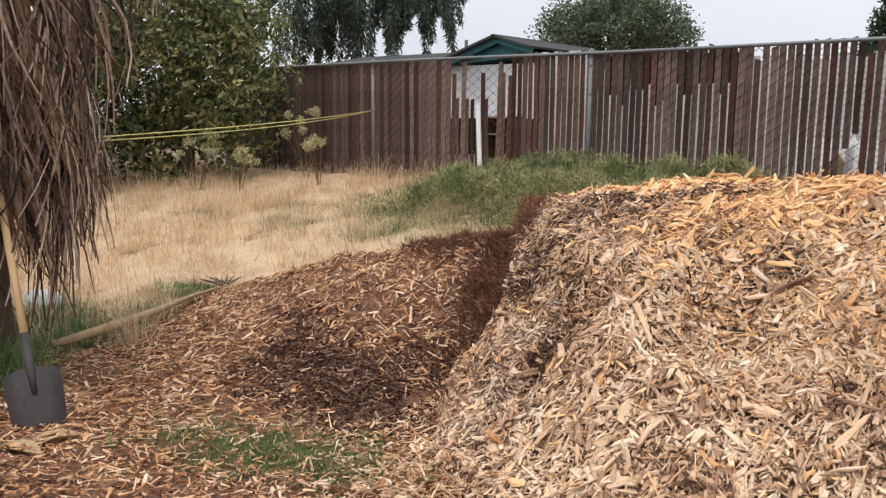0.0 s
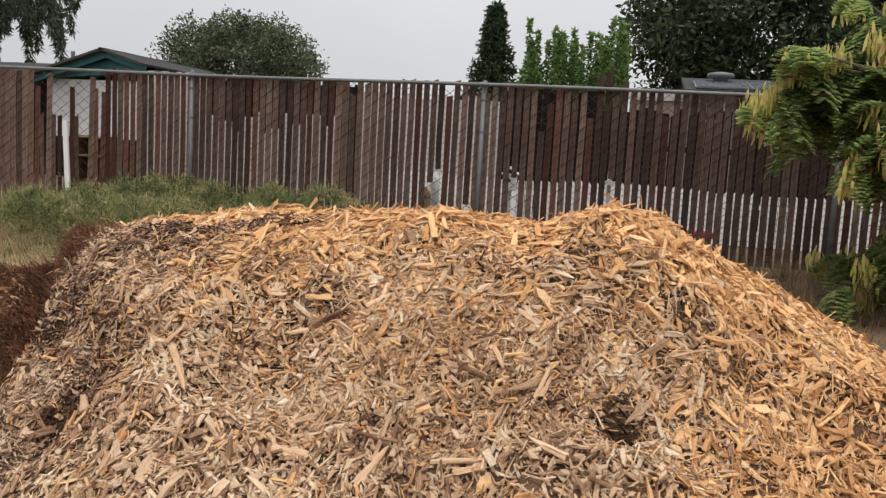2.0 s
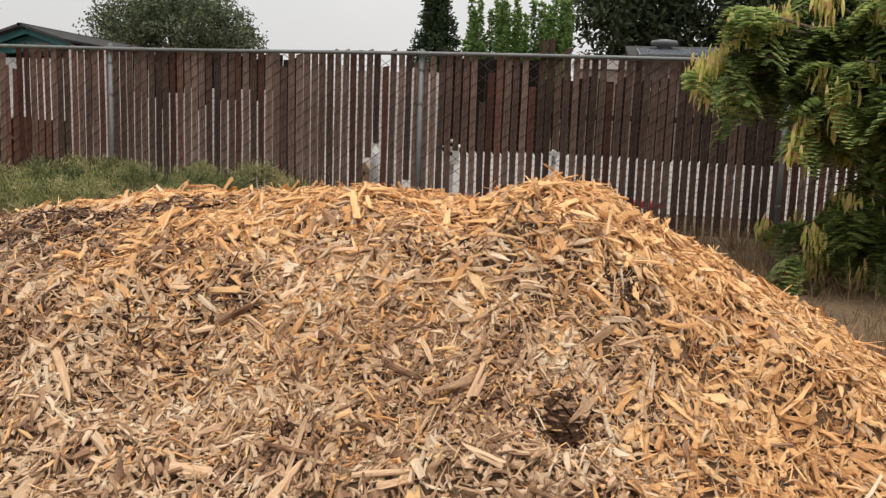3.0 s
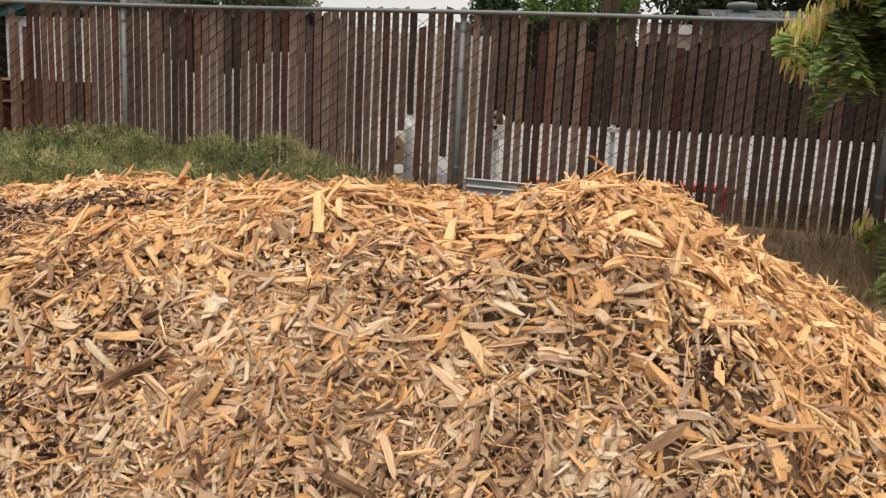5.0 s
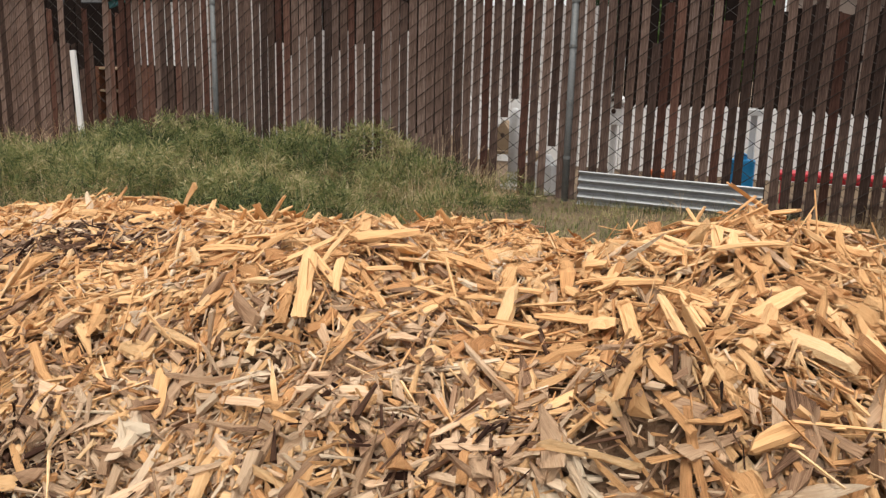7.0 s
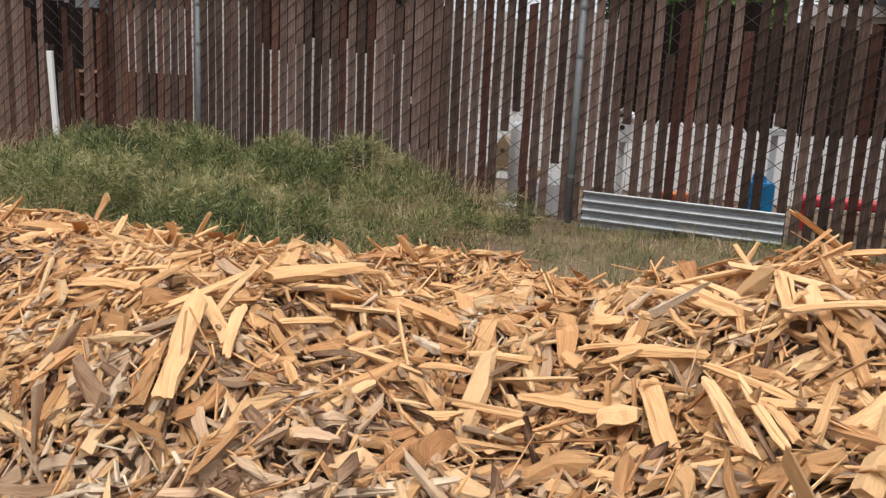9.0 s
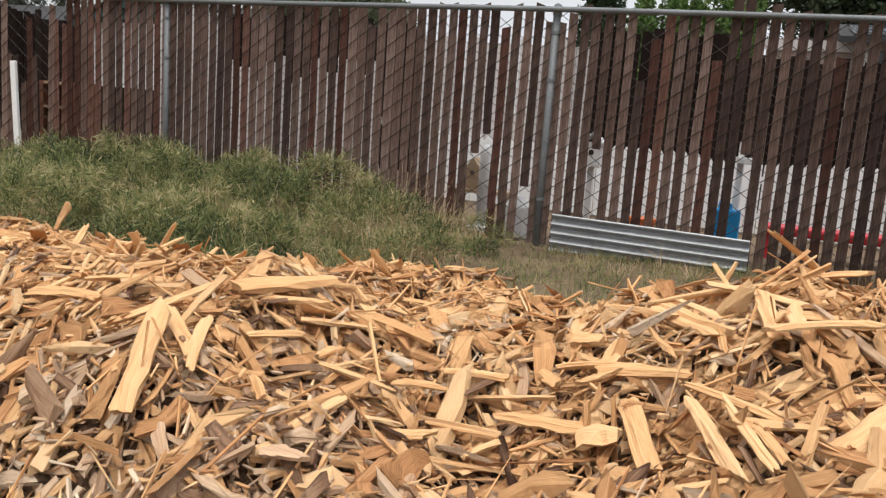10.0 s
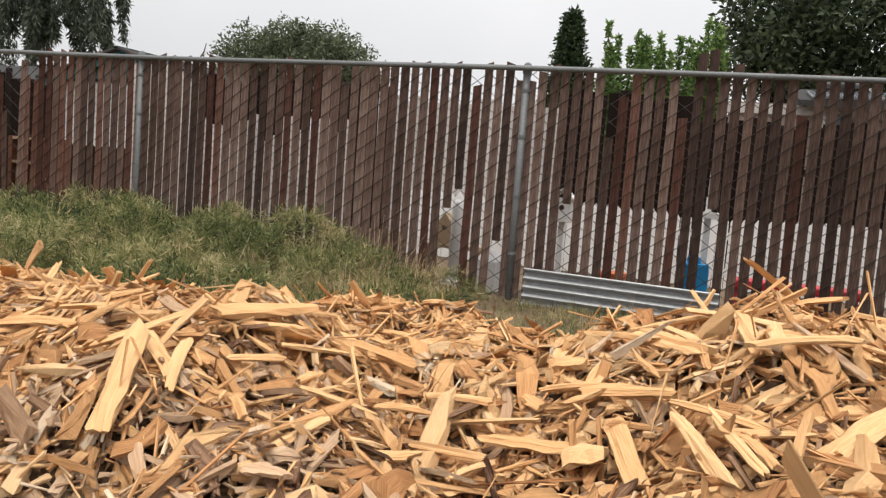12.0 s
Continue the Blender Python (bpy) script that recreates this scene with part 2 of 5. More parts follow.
M_FIBRE = surface("brown_root_fibre", [(0.2, (0.03, 0.015, 0.009)), (0.5, (0.14, 0.06, 0.032)), (0.85, (0.30, 0.14, 0.07))], 5, 60, bump=0, random_by="island", spread=0.3)
M_FLOWER = leafy("dried_flower_head", (0.22, 0.19, 0.08), (0.42, 0.37, 0.19), (0.58, 0.53, 0.33))


# ---- mesh building ----
def mesh_of(name, verts, faces, material, smooth=False):
    me = bpy.data.meshes.new(name)
    me.from_pydata([tuple(v) for v in verts], [], [tuple(f) for f in faces])
    me.materials.append(material)
    if smooth:
        me.polygons.foreach_set("use_smooth", [True] * len(me.polygons))
    me.update()
    return me


def quads_mesh(name, V, Q, material, uv=None):
    """A mesh from arrays: V (n, 3), Q (m, 4); uv (n, 2) by vertex."""
    me = bpy.data.meshes.new(name)
    me.vertices.add(len(V))
    me.vertices.foreach_set("co", np.ascontiguousarray(V, dtype=np.float32).ravel())
    me.loops.add(Q.size)
    me.loops.foreach_set("vertex_index", np.ascontiguousarray(Q, dtype=np.int32).ravel())
    me.polygons.add(len(Q))
    me.polygons.foreach_set("loop_start", np.arange(0, Q.size, Q.shape[1], dtype=np.int32))
    me.polygons.foreach_set("loop_total", np.full(len(Q), Q.shape[1], dtype=np.int32))
    if uv is not None:
        layer = me.uv_layers.new(name="UVMap")
        layer.data.foreach_set("uv", np.ascontiguousarray(uv[Q.ravel()], dtype=np.float32).ravel())
    me.polygons.foreach_set("use_smooth", np.zeros(len(Q), dtype=bool))
    me.materials.append(material)
    me.update(calc_edges=True)
    return me


def from_bm(name, bm, material, smooth=False):
    me = bpy.data.meshes.new(name)
    bm.to_mesh(me)
    bm.free()
    me.materials.append(material)
    if smooth:
        me.polygons.foreach_set("use_smooth", [True] * len(me.polygons))
    return me


def part(name, data, parent, label="", at=None):
    """One mesh object under a thing or a part."""
    ob = new(name, data)
    if parent:
        ob.parent = parent
    if at is not None:
        ob.matrix_basis = at
    if label:
        tagged(ob, label)
    return ob


def thing(name, label, category, at=(0, 0, 0), data=None, group="", kind=""):
    ob = new(name, data)
    ob.location = at
    return tagged(ob, label, category, group, kind)


def bm_box(sx, sy, sz, at=(0, 0, 0), bevel=0.0, bm=None):
    bm = bm or bmesh.new()
    made = bmesh.ops.create_cube(bm, size=1.0, matrix=Matrix.Translation(at) @ Matrix.Diagonal((sx, sy, sz, 1)))
    if bevel:
        edges = list({e for v in made["verts"] for e in v.link_edges})
        bmesh.ops.bevel(bm, geom=edges, offset=bevel, segments=2, affect="EDGES", profile=0.6)
    return bm


def tube(points, radii, sides=8, bm=None, cap=True):
    """A round bar swept along points."""
    bm = bm or bmesh.new()
    pts = [Vector(p) for p in points]
    rs = radii if hasattr(radii, "__len__") else [radii] * len(pts)
    rings = []
    for i, p in enumerate(pts):
        d = (pts[min(i + 1, len(pts) - 1)] - pts[max(i - 1, 0)]).normalized()
        a = d.orthogonal().normalized() if abs(d.z) > 0.9 else d.cross(Vector((0, 0, 1))).normalized()
        if abs(d.z) > 0.9:
            a = (Vector((1, 0, 0)) - d * d.x).normalized()
        b = d.cross(a)
        rings.append([bm.verts.new(p + (a * math.cos(k * 2 * math.pi / sides) + b * math.sin(k * 2 * math.pi / sides)) * rs[i]) for k in range(sides)])
    for r0, r1 in zip(rings, rings[1:]):
        for k in range(sides):
            bm.faces.new((r0[k], r0[(k + 1) % sides], r1[(k + 1) % sides], r1[k]))
    if cap:
        bm.faces.new(rings[0][::-1])
        bm.faces.new(rings[-1])
    return bm


def smooth(a, b, v):
    u = np.clip((v - a) / (b - a), 0, 1)
    return u * u * (3 - 2 * u)


def waves(x, y, scale, seed):
    """Cheap, even bumps of about -1 to 1."""
    r = np.random.default_rng(seed)
    s = 0
    for k in range(7):
        a = r.uniform(0, 2 * math.pi)
        f = scale * r.uniform(0.6, 1.9)
        s = s + np.sin(f * (x * math.cos(a) + y * math.sin(a)) + r.uniform(0, 6.28))
    return s / 4.0


# ---- the lie of the land ----
def ground_z(x, y):
    rise = 0.62 * smooth(-7.0, -0.3, y)
    near = np.exp(-((np.asarray(x) + 1) ** 2 + (np.asarray(y) + 4) ** 2) / 150)
    return rise + 0.02 * waves(x, y, 1.3, 3) * near


CREST_X = [-1.85, -1.62, -1.4, -1.0, -0.4, 0.4, 0.9, 1.12, 1.32, 1.5, 1.66, 1.9, 2.2, 2.5, 2.8, 3.2, 3.7, 4.3, 4.7]
CREST_Z = [0.33, 0.76, 0.985, 1.11, 1.165, 1.235, 1.295, 1.25, 1.21, 1.28, 1.355, 1.315, 1.16, 1.01, 0.83, 0.60, 0.37, 0.2, 0.0]
FRONT_Y = [-7.35, -6.9, -6.5, -6.25, -6.08, -5.87, -5.7, -5.5, -5.25, -4.95, -4.6, -4.2, -3.8, -3.3, -2.8]
FRONT_F = [0.0, 0.07, 0.25, 0.39, 0.49, 0.645, 0.79, 0.885, 0.95, 0.99, 1.0, 0.83, 0.5, 0.2, 0.0]


LEFT_Y = [-7.2, -6.92, -6.6, -6.2, -6.0, -5.85, -5.6, -5.4, -5.2, -4.95, -4.6, -3.5]
LEFT_X = [-0.4, -0.53, -0.72, -0.98, -0.95, -0.94, -1.07, -1.14, -1.26, -1.44, -1.60, -1.8]


def chips_z(x, y):
    """The top of the big pile of pale chips, above the ground."""
    h = np.interp(x, CREST_X, CREST_Z, left=0, right=0)
    # the flank falls back sooner towards its two ends
    shift = 0.25 * smooth(0.0, -1.2, x) + 0.12 * smooth(2.2, 3.6, x) + 0.05 * waves(x, y, 3.5, 14)
    f = np.interp(y - shift, FRONT_Y, FRONT_F, left=0, right=0)
    face = smooth(-5.2, -5.7, y)
    lump = 1 + (0.025 + 0.075 * face) * waves(x, y, 5.0, 11) + (0.025 + 0.08 * face) * waves(x, y, 11.0, 12) + (0.012 + 0.04 * face) * waves(x, y, 26.0, 13)
    # steep dug-out end, and two burrowed holes
    left = np.interp(y, LEFT_Y, LEFT_X) + 0.05 * waves(x, y, 4.5, 15)
    cut = smooth(left - 0.05, left + 0.13, x)
    holes = 0.17 * np.exp(-(((x - 1.80) / 0.07) ** 2 + ((y + 6.02) / 0.045) ** 2)) + 0.10 * np.exp(-(((x - 1.97) / 0.07) ** 2 + ((y + 5.66) / 0.05) ** 2))
    # undercut at the dug-out end, and a cleft beside it
    holes = holes + 0.2 * np.exp(-(((x + 0.92) / 0.17) ** 2 + ((y + 5.68) / 0.1) ** 2)) + 0.09 * np.exp(-(((x + 0.38) / 0.045) ** 2 + ((y + 6.15) / 0.15) ** 2))
    return h * f * lump * cut - holes


RED_X = [-4.6, -4.16, -3.41, -2.77, -2.21, -1.71, -1.44, -1.2]
RED_Z = [0.0, 0.10, 0.33, 0.53, 0.66, 0.75, 0.72, 0.52]
RED_Y = [-7.6, -6.9, -6.4, -6.1, -5.8, -5.5, -5.15, -4.8, -4.4, -3.9]
RED_F = [0.0, 0.08, 0.17, 0.30, 0.52, 0.80, 1.0, 0.9, 0.45, 0.0]


def mulch_z(x, y):
    """The older, lower heap of reddish mulch beside it."""
    h = np.interp(x, RED_X, RED_Z, left=0, right=0)
    f = np.interp(y, RED_Y, RED_F, left=0, right=0)
    hollow = 0.24 * np.exp(-(((x + 1.35) / 0.42) ** 2 + ((y + 5.72) / 0.3) ** 2))
    apron = 0.05 * smooth(-4.0, -3.2, x) * smooth(-4.8, -6.0, y)
    return np.maximum(h * f * (1 + 0.07 * waves(x, y, 5.5, 21) + 0.05 * waves(x, y, 12.0, 26)) - hollow, apron * (1 + 0.4 * waves(x, y, 7, 22)))


def heap_z(x, y):
    g = ground_z(x, y)
    return np.maximum(np.maximum(chips_z(x, y), mulch_z(x, y)), g)


def sheet(xs, ys, fz):
    X, Y = np.meshgrid(xs, ys)
    Z = fz(X, Y)
    V = np.stack([X.ravel(), Y.ravel(), Z.ravel()], 1)
    nx, ny = len(xs), len(ys)
    i = (np.arange(ny - 1)[:, None] * nx + np.arange(nx - 1)[None]).ravel()
    return V, np.stack([i, i + 1, i + nx + 1, i + nx], 1)


far = np.array([40, 60, 100, 180, 400, 900], dtype=float)
gx = np.concatenate([-far[::-1] - 14, np.arange(-18, 10.01, 0.25), far + 8])
gy = np.concatenate([-far[::-1], np.arange(-14, 26.01, 0.4), far + 20])
V, Q = sheet(gx, gy, ground_z)
me = quads_mesh("ground", V, Q, M_GROUND)
me.polygons.foreach_set("use_smooth", [True] * len(me.polygons))
thing("ground", "dry bare earth yard sloping up to the fence", "ground", data=me, kind="structure")

# ---- the two heaps ----
V, Q = sheet(np.arange(-1.9, 4.75, 0.04), np.arange(-7.4, -2.75, 0.04), lambda x, y: chips_z(x, y) - 0.022)
keep = (chips_z(V[:, 0], V[:, 1]) > 0.02)[Q].any(1)
me = quads_mesh("chip_mound", V, Q[keep], M_CORE)
me.polygons.foreach_set("use_smooth", [True] * len(me.polygons))
pile = thing("wood_chip_pile", "large heap of fresh and weathered shredded wood chips", "wood chips")
part("mound", me, pile, "packed fines under the chips")

V, Q = sheet(np.arange(-4.7, 0.6, 0.05), np.arange(-9.2, -3.8, 0.05), lambda x, y: np.maximum(mulch_z(x, y), ground_z(x, y) + 0.006 * smooth(-4.0, -3.5, x)) - 0.002)
keep = (mulch_z(V[:, 0], V[:, 1]) > ground_z(V[:, 0], V[:, 1]) - 0.0)[Q].any(1) | ((V[:, 0] > -3.5 + 0.2 * waves(V[:, 0], V[:, 1], 2.0, 23)) & (V[:, 1] < -6.0) & (V[:, 1] > -8.6 + 0.35 * waves(V[:, 0], V[:, 1], 1.6, 24)) & (V[:, 0] < 0.2 + 0.2 * waves(V[:, 0], V[:, 1], 2.0, 25)))[Q].all(1)
keep &= (((V[:, 0] + 1.9) / 2.7) ** 2 + ((V[:, 1] + 6.4) / 2.2) ** 2 + 0.16 * waves(V[:, 0], V[:, 1], 2.6, 53) < 1.02)[Q].any(1)
me = quads_mesh("mulch_mound", V, Q[keep], M_CORE_RED)
me.polygons.foreach_set("use_smooth", [True] * len(me.polygons))
mulch = thing("bark_mulch_heap", "older heap of reddish-brown bark mulch with damp dark patches", "bark mulch")
part("mound", me, mulch, "dark fines under the mulch")


def surface_frame(fz, x, y, e=0.03):
    zx = (fz(x + e, y) - fz(x - e, y)) / (2 * e)
    zy = (fz(x, y + e) - fz(x, y - e)) / (2 * e)
    N = np.stack([-zx, -zy, np.ones_like(zx)], 1)
    return N / np.linalg.norm(N, axis=1, keepdims=True)


def splinters(pos, normal, azim, tilt, length, width, thick, stations, seed, lift=0.35):
    """Many split chips at once: each an uneven, bent and twisted bar, ridged on top, with pointed or broken ends. Returns V, Q, uv."""
    r = np.random.default_rng(seed)
    n = len(pos)
    t0 = np.stack([np.cos(azim), np.sin(azim), np.zeros(n)], 1)
    t0 -= normal * (t0 * normal).sum(1, keepdims=True)
    t0 /= np.linalg.norm(t0, axis=1, keepdims=True)
    A = t0 * np.cos(tilt)[:, None] + normal * np.sin(tilt)[:, None]
    S = np.cross(normal, A)
    S /= np.linalg.norm(S, axis=1, keepdims=True)
    U = np.cross(A, S)
    roll = r.normal(0, 0.4, n)
    S, U = S * np.cos(roll)[:, None] + U * np.sin(roll)[:, None], U * np.cos(roll)[:, None] - S * np.sin(roll)[:, None]
    bend = r.normal(0, 0.03, n) * length
    side = r.normal(0, 0.035, n) * length
    twist = r.normal(0, 0.22, n)
    # each end is either drawn out to a point or broken off bluntly
    point = r.random((n, 2)) < 0.28
    end_w = np.where(point, r.uniform(0.08, 0.4, (n, 2)), r.uniform(0.6, 1.05, (n, 2)))
    ridge = r.uniform(0.4, 1.0, (n, 2))
    V = np.zeros((n, stations, 4, 3))
    uv = np.zeros((n, stations, 4, 2))
    off = r.random((n, 2)) * 50
    C = pos + normal * (thick * lift)[:, None] + normal * (np.abs(np.sin(tilt)) * length * 0.32)[:, None]
    for s in range(stations):
        u = s / (stations - 1)
        c = 2 * u - 1
        last = s in (0, stations - 1)
        w = end_w[:, 0 if s == 0 else 1] if last else r.uniform(0.7, 1.15, n)
        h = np.clip(w, 0.35, 1.0)
        along = length * 0.5 * c if last else length * (0.5 * c + r.normal(0, 0.06, n))
        mid = C + A * np.broadcast_to(along, n)[:, None] + U * (bend * (1 - c * c))[:, None] + S * (side * (1 - c * c) + width * r.normal(0, 0.12, n))[:, None]
        ct, st = np.cos(twist * c), np.sin(twist * c)
        Sc, Uc = S * ct[:, None] + U * st[:, None], U * ct[:, None] - S * st[:, None]
        for k, (a, b) in enumerate(((-1, -1), (1, -1), (1, 1), (-1, 1))):
            ja = a * width * 0.5 * w * r.uniform(0.7, 1.2, n)
            if b > 0:
                ja = ja * ridge[:, 0 if a < 0 else 1]
            jb = b * thick * 0.5 * h * r.uniform(0.55, 1.4, n)
            skew = r.normal(0, 0.3 if last else 0.08, n) * np.minimum(length * 0.5, width)
            V[:, s, k] = mid + Sc * ja[:, None] + Uc * jb[:, None] + A * skew[:, None]
            uv[:, s, k, 0] = off[:, 0] + u * length * 14
            uv[:, s, k, 1] = off[:, 1] + (k * width * 14 + a * 0.03)
    base = (np.arange(n) * stations * 4)[:, None]
    q = []
    for s in range(stations - 1):
        for k in range(4):
            q.append([s * 4 + k, s * 4 + (k + 1) % 4, (s + 1) * 4 + (k + 1) % 4, (s + 1) * 4 + k])
    q.append([3, 2, 1, 0])
    e = (stations - 1) * 4
    q.append([e, e + 1, e + 2, e + 3])
    Q = (base[:, :, None] + np.array(q)[None]).reshape(-1, 4)
    return V.reshape(-1, 3), Q, uv.reshape(-1, 2)


def freshness(x, y):
    """1 where the chips are new and golden (the top and the far flank), 0 where they have greyed."""
    top = smooth(-5.95, -5.35, y + 0.14 * waves(x, y, 3.0, 31))
    right = smooth(1.7, 2.5, x)
    left_grey = smooth(0.1, -0.6, x + 0.25 * waves(x, y, 2.5, 33)) * smooth(-4.75, -5.0, y)
    middle = np.exp(-(((x - 1.13) / 0.34) ** 2 + ((y + 5.46) / 0.25) ** 2))
    f = np.maximum(top * (1 - 0.85 * left_grey), right) * (1 - 0.92 * middle) * 0.9 + 0.06
    return np.clip(f, 0, 1)


def scatter(n, x0, x1, y0, y1, weight, seed):
    r = np.random.default_rng(seed)
    out = []
    got = 0
    while got < n:
        x, y = r.uniform(x0, x1, n), r.uniform(y0, y1, n)
        k = r.random(n) < weight(x, y)
        out.append(np.stack([x[k], y[k]], 1))
        got += k.sum()
    p = np.concatenate(out)[:n]
    return p[:, 0], p[:, 1]


def heap_chips(name, n, box, weight, fz, material, lengths, widths, stations, seed, parent, tilt=0.22, label="", thick=(0.0016, 0.0054), downhill=0.0):
    r = np.random.default_rng(seed)
    x, y = scatter(n, *box, weight, seed + 1)
    N = surface_frame(fz, x, y)
    pos = np.stack([x, y, fz(x, y) + r.uniform(-0.02, 0.014, n)], 1)
    L = np.exp(r.normal(math.log(lengths[0]), lengths[1], n))
    L = np.clip(L, lengths[0] * 0.4, lengths[2])
    W = np.clip(np.exp(r.normal(math.log(widths[0]), widths[1], n)), 0.004, widths[2])
    W = np.minimum(W, L * 0.62)
    T = r.uniform(thick[0], thick[1], n) * np.clip(W / widths[0], 0.6, 1.8)
    az = r.uniform(0, 2 * math.pi, n)
    slide = r.random(n) < downhill * np.clip(2 * np.hypot(N[:, 0], N[:, 1]) - 0.3, 0, 1)
    az = np.where(slide, np.arctan2(N[:, 1], N[:, 0]) + r.normal(0, 0.45, n), az)
    V, Q, uv = splinters(pos, N, az, r.normal(0, tilt, n), L, W, T, stations, seed + 2)
    ob = part(name, quads_mesh(name, V, Q, material, uv), parent, label)
    ob["kind"] = "stuff"
    return ob


BIG = (-1.8, 4.7, -7.3, -3.0)
burrow = lambda x, y: np.exp(-(((x - 1.80) / 0.065) ** 2 + ((y + 6.02) / 0.04) ** 2)) + 0.8 * np.exp(-(((x - 1.97) / 0.05) ** 2 + ((y + 5.66) / 0.035) ** 2))
on_pile = lambda x, y: (chips_z(x, y) > np.maximum(0.06, ground_z(x, y) - 0.05)) & (chips_z(x, y) > mulch_z(x, y) - 0.03)
seen = lambda x, y: np.clip(1 - 1.5 * burrow(x, y), 0, 1) * (0.05 + 0.95 * smooth(-4.3, -4.55, y)) * np.where(x > 3.2, 0.45, 1.0)
worn = lambda x, y: 1 - 0.9 * freshness(x, y)
CHIP_T = (0.0022, 0.0075)
heap_chips("fresh_chip_litter", 11500, BIG, lambda x, y: on_pile(x, y) * seen(x, y) * freshness(x, y), chips_z, M_FRESH, (0.058, 0.5, 0.18), (0.0185, 0.5, 0.045), 4, 101, pile, 0.2, "pale golden freshly split chips", thick=CHIP_T, downhill=0.5)
heap_chips("small_fresh_chip_litter", 17000, BIG, lambda x, y: on_pile(x, y) * seen(x, y) * freshness(x, y), chips_z, M_FRESH, (0.031, 0.55, 0.10), (0.0098, 0.5, 0.024), 2, 111, pile, 0.3, "small golden splinters", thick=CHIP_T, downhill=0.5)
heap_chips("weathered_chip_litter", 12500, BIG, lambda x, y: on_pile(x, y) * seen(x, y) * worn(x, y), chips_z, M_AGED, (0.048, 0.5, 0.18), (0.0155, 0.5, 0.04), 3, 121, pile, 0.2, "greyed tan weathered chips", thick=CHIP_T, downhill=0.5)
heap_chips("small_weathered_chip_litter", 19000, BIG, lambda x, y: on_pile(x, y) * seen(x, y) * worn(x, y), chips_z, M_AGED, (0.026, 0.5, 0.08), (0.0095, 0.5, 0.022), 2, 131, pile, 0.26, "small greyed splinters", thick=CHIP_T, downhill=0.5)
# crumbs and shreds that fill the hollows where the heap is seen closest
NEAR = (-0.5, 2.4, -6.2, -4.5)
heap_chips("fine_fresh_shred_litter", 9000, NEAR, lambda x, y: on_pile(x, y) * seen(x, y) * freshness(x, y), chips_z, M_FRESH, (0.020, 0.45, 0.05), (0.0045, 0.45, 0.012), 2, 171, pile, 0.35, "fine golden shreds")
heap_chips("fine_weathered_shred_litter", 11000, NEAR, lambda x, y: on_pile(x, y) * seen(x, y) * worn(x, y), lambda x, y: chips_z(x, y) + 0.004, M_AGED, (0.020, 0.45, 0.05), (0.005, 0.45, 0.014), 2, 181, pile, 0.32, "fine tan shreds")
# more chips where the front face is steep, and a thin cover on the slope towards the fence
steep_face = lambda x, y: on_pile(x, y) * np.clip(1 - 1.5 * burrow(x, y), 0, 1) * np.exp(-(((x - 1.0) / 0.75) ** 2 + ((y + 5.78) / 0.34) ** 2))
heap_chips("face_chip_litter", 3000, NEAR, steep_face, lambda x, y: chips_z(x, y) + 0.006, M_AGED, (0.045, 0.5, 0.13), (0.0165, 0.45, 0.036), 2, 191, pile, 0.2, "tan chips on the steep face", thick=CHIP_T, downhill=0.3)
heap_chips("small_face_chip_litter", 4500, NEAR, steep_face, lambda x, y: chips_z(x, y) + 0.003, M_FRESH, (0.03, 0.5, 0.08), (0.0115, 0.45, 0.026), 2, 193, pile, 0.22, "small golden chips on the steep face", thick=CHIP_T, downhill=0.3)
heap_chips("back_chip_litter", 6500, BIG, lambda x, y: on_pile(x, y) * smooth(-4.55, -4.3, y), chips_z, M_FRESH, (0.055, 0.5, 0.16), (0.021, 0.45, 0.045), 2, 197, pile, 0.2, "golden chips on the slope towards the fence", thick=CHIP_T, downhill=0.5)
# darker patches on the pile; the burrow term paints shade inside the hole
dark_spots = lambda x, y: on_pile(x, y) * np.clip(0.10 * smooth(0.8, 1.2, waves(x, y, 2.6, 41)) * (1 - freshness(x, y)) + 0.8 * np.exp(-(((x + 0.15) / 0.3) ** 2 + ((y + 5.02) / 0.13) ** 2)) + 0.8 * np.exp(-(((x + 0.75) / 0.5) ** 2 + ((y + 5.35) / 0.33) ** 2)) + 0.9 * np.exp(-(((x - 1.80) / 0.07) ** 2 + ((y + 6.02) / 0.045) ** 2)) + 0.9 * np.exp(-(((x + 1.2) / 0.14) ** 2 + ((y + 5.35) / 0.3) ** 2)) + 0.5 * np.exp(-(((x + 0.6) / 0.3) ** 2 + ((y + 6.25) / 0.4) ** 2)), 0, 1)
heap_chips("grey_chip_litter", 7200, BIG, dark_spots, lambda x, y: chips_z(x, y) + 0.006, M_GREY, (0.04, 0.5, 0.12), (0.008, 0.4, 0.02), 2, 141, pile, 0.25, "dark greyed shreds, painted as shade in the burrow")

heap_chips("splinter_litter", 7000, BIG, lambda x, y: on_pile(x, y) * seen(x, y) * (0.3 + 0.7 * freshness(x, y)), lambda x, y: chips_z(x, y) + 0.008, M_FRESH, (0.055, 0.5, 0.16), (0.0035, 0.35, 0.007), 2, 151, pile, 0.3, "thin pale splinters", downhill=0.5)

